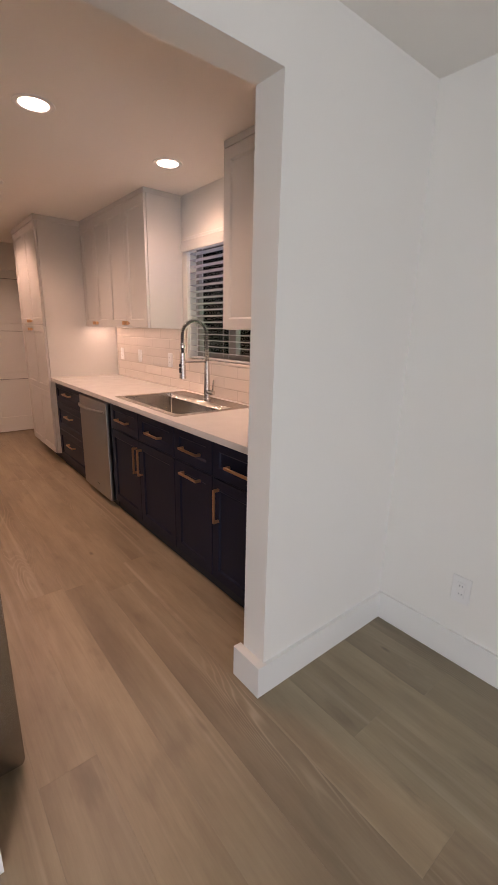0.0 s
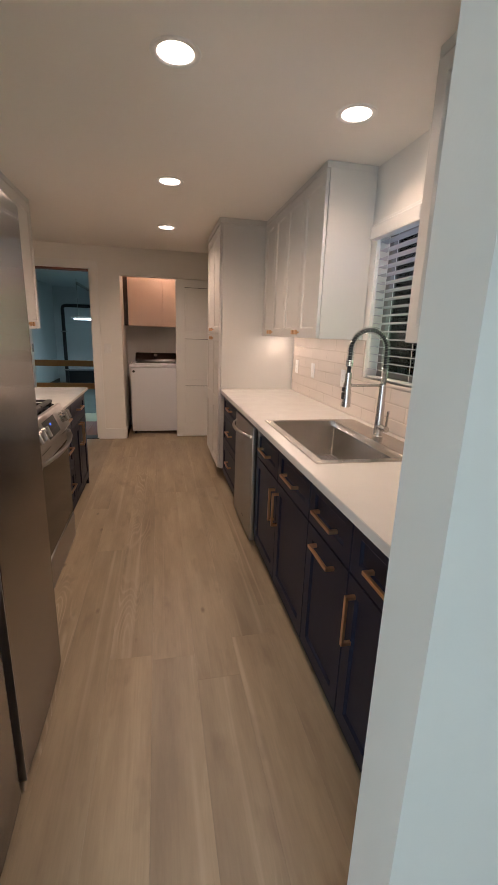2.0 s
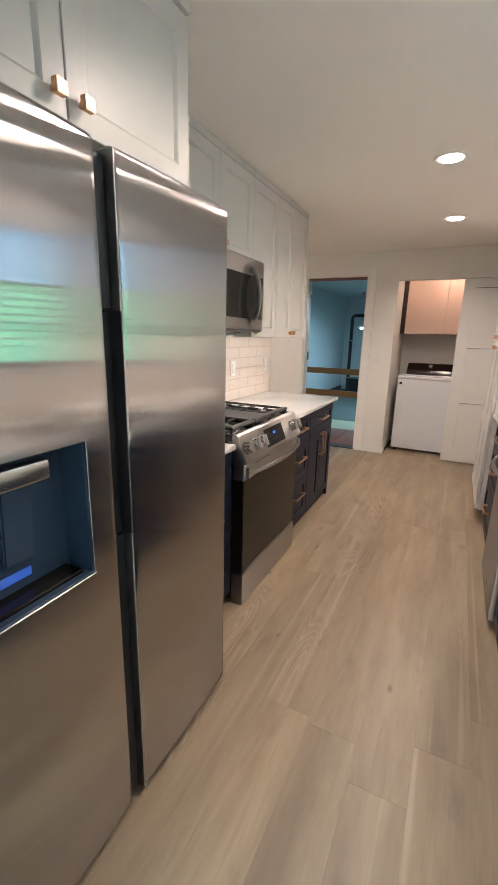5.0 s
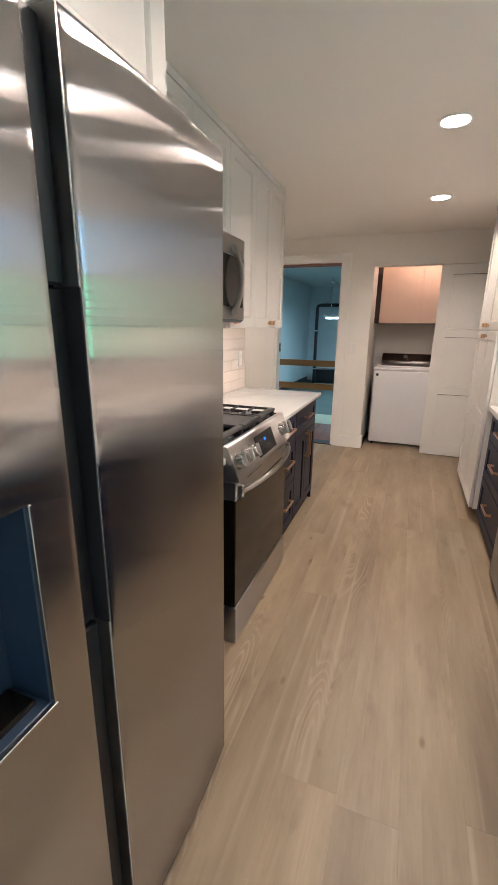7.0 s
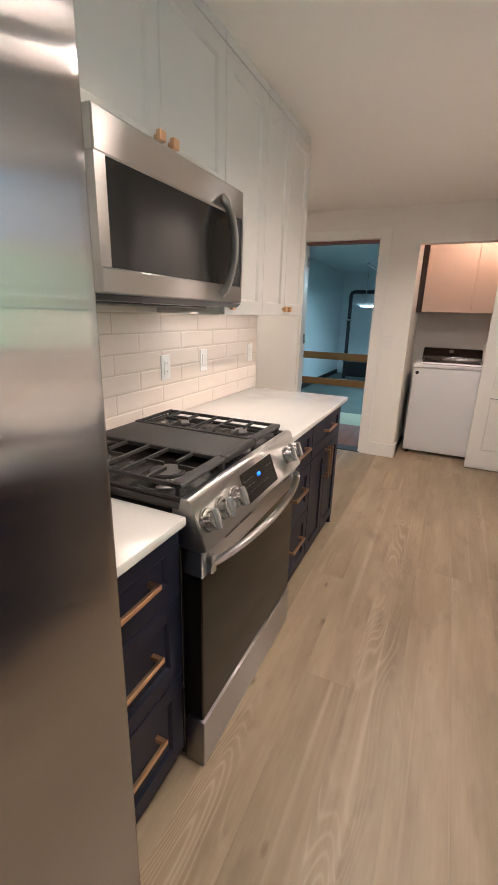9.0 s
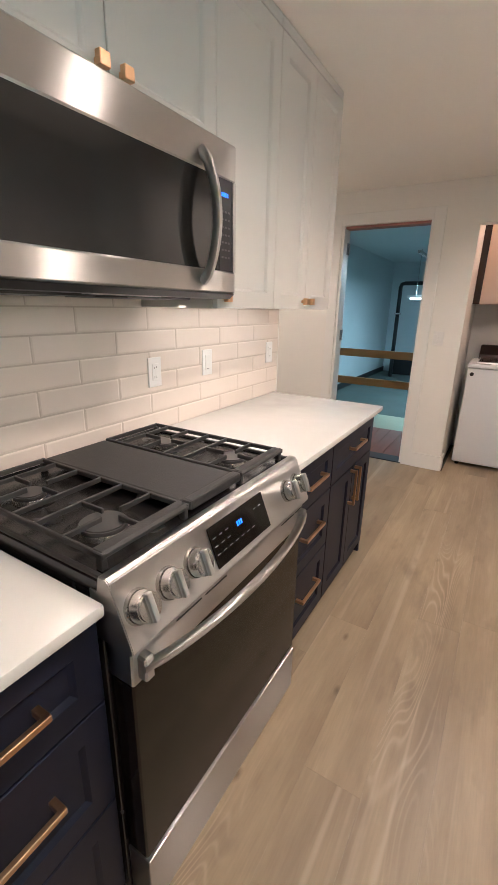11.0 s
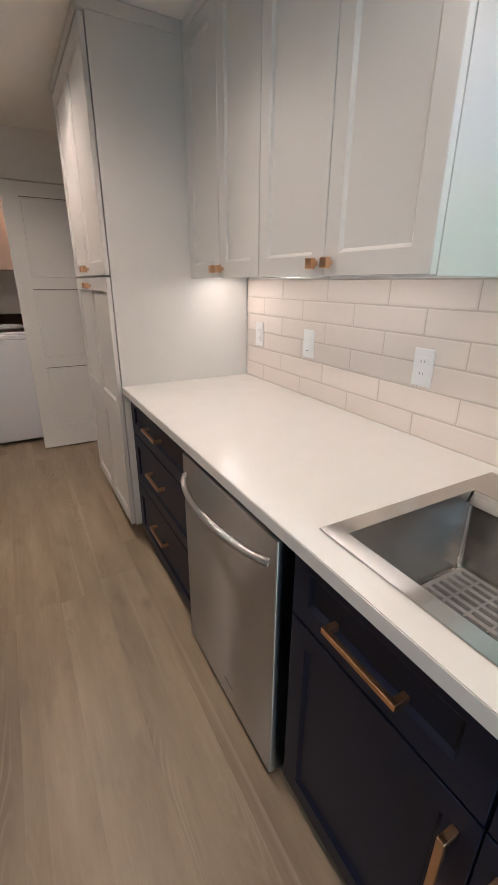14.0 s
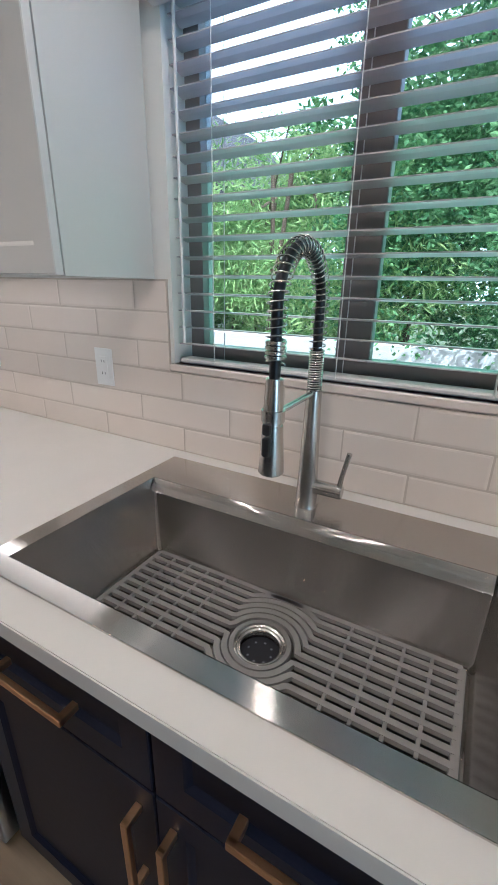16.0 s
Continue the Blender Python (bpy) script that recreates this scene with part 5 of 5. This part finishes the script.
def tile_run(name, x, sign, y0, y1, z0, z1, phase, holes, label):
    a, b = sorted((x, x + sign * 0.0074))
    back = merged(*[box((a, p, q), (b, r, s)) for p, r, q, s in holes["backing"]])
    wallob = structure(name, back, GROUT, label, "backsplash")
    shared = {}
    row = 0
    z = 0.887
    while z < z1 - 0.004:
        lo, hi = max(z, z0) + 0.0014, min(z + TH, z1) - 0.0014
        y = y0 - TL + (phase + (row % 2) * TL / 2) % TL
        while y < y1:
            p, q = max(y, y0) + 0.0009, min(y + TL, y1) - 0.0009
            spans = [(p, q)]
            for hy0, hy1, hz0, hz1 in holes["cut"]:
                if lo < hz1 and hi > hz0 + 0.003:
                    spans = [s for u, v in spans for s in ((u, min(v, hy0 - 0.001)), (max(u, hy1 + 0.001), v)) if s[1] - s[0] > 0.004]
            for p, q in spans:
                top = hi
                for hy0, hy1, hz0, hz1 in holes["cut"]:
                    if lo < hz0 < hi and p < hy1 and q > hy0:
                        top = hz0 - 0.001
                if q - p < 0.006 or top - lo < 0.006:
                    continue
                key = (round(q - p, 4), round(top - lo, 4))
                if key not in shared:
                    u, v = key[0] / 2, key[1] / 2
                    me = bpy.data.meshes.new("tile")
                    bm = bmesh.new()
                    rings = [[bm.verts.new((sign * d, a * (u - e), b * (v - e))) for a, b in ((-1, -1), (1, -1), (1, 1), (-1, 1))] for d, e in ((0.004, 0), (TF - 0.003, 0), (TF - 0.0012, 0.0012), (TF, min(0.0062, v * 0.5)))]
                    for lower, upper in zip(rings, rings[1:]):
                        for k in range(4):
                            bm.faces.new((lower[k], lower[(k + 1) % 4], upper[(k + 1) % 4], upper[k]))
                    bm.faces.new(rings[-1])
                    bmesh.ops.recalc_face_normals(bm, faces=bm.faces[:])
                    bm.to_mesh(me)
                    bm.free()
                    me.materials.append(TILE)
                    shared[key] = me
                t = new("tile", shared[key])
                t.parent = wallob
                t.location = (x + sign * random.uniform(-0.0004, 0.0), (p + q) / 2, (lo + top) / 2)
                t.rotation_euler = (0, random.gauss(0, 0.0022), random.gauss(0, 0.0022))
            y += TL
        z += TH
        row += 1


W0, W1, WZ0 = WIN[0] - 0.0, WIN[1] + 0.013, WIN[2] - 0.022
tile_run("backsplash_east", XR, -1, YOB + 0.002, 4.608, 0.8925, UB - 0.001, 0.2565, {
    "backing": [(YOB + 0.002, W0, 0.8925, UB - 0.001), (W0, W1, 0.8925, WZ0 - 0.002), (W1, 4.608, 0.8925, UB - 0.001)], "cut": [(W0, W1, WZ0, 3.0)]},
    "glossy cream subway tile backsplash round the window")
tile_run("backsplash_west", XL, 1, 2.33, 4.715, 0.8925, 1.417, 0.147, {
    "backing": [(2.33, 2.77, 0.8925, UB - 0.001), (2.77, 3.536, 0.86, 1.416), (3.536, 4.715, 0.8925, UB - 0.001)], "cut": [(2.2, 2.768, UB - 0.001, 3.0), (3.586, 4.8, UB - 0.001, 3.0)]},
    "glossy cream subway tile backsplash behind the range")

floor = structure("floor", box((-3.2, -3.4, -0.021), (2.3, YFB, -0.0085)), BARK, "greige oak plank floor with visible grain", "floor")
BW = 0.183
rb = random.Random(11)
x = -3.25
while x < 2.1:
    y = -3.3 - rb.uniform(0, 1.6)
    while y < YFB + 0.9:
        length = rb.uniform(1.7, 2.4)
        a, b, c, d = max(x, -3.1) + 0.00012, min(x + BW, 2.1) - 0.00012, max(y, -3.3) + 0.00012, min(y + length, 7.36) - 0.00012
        if c > YF - 0.01:
            a = max(a, 0.38)
        else:
            d = d if a > 0.3 else min(d, YF)
        if d - c > 0.03 and b - a > 0.02:
            part("board", box((a, c, -0.009), (b, d, -0.0002 * rb.random()), 0.0003), OAK, floor)
        y += length
    x += BW
for x in (-1.39, -1.255, -1.12, -0.985, -0.85, -0.715, -0.58, -0.445, -0.31, -0.175, -0.04, 0.095):
    part("deck_board", box((x, YFB + 0.054, -0.029), (x + 0.131, 7.518, -0.006), 0.003), DECKWOOD, land)
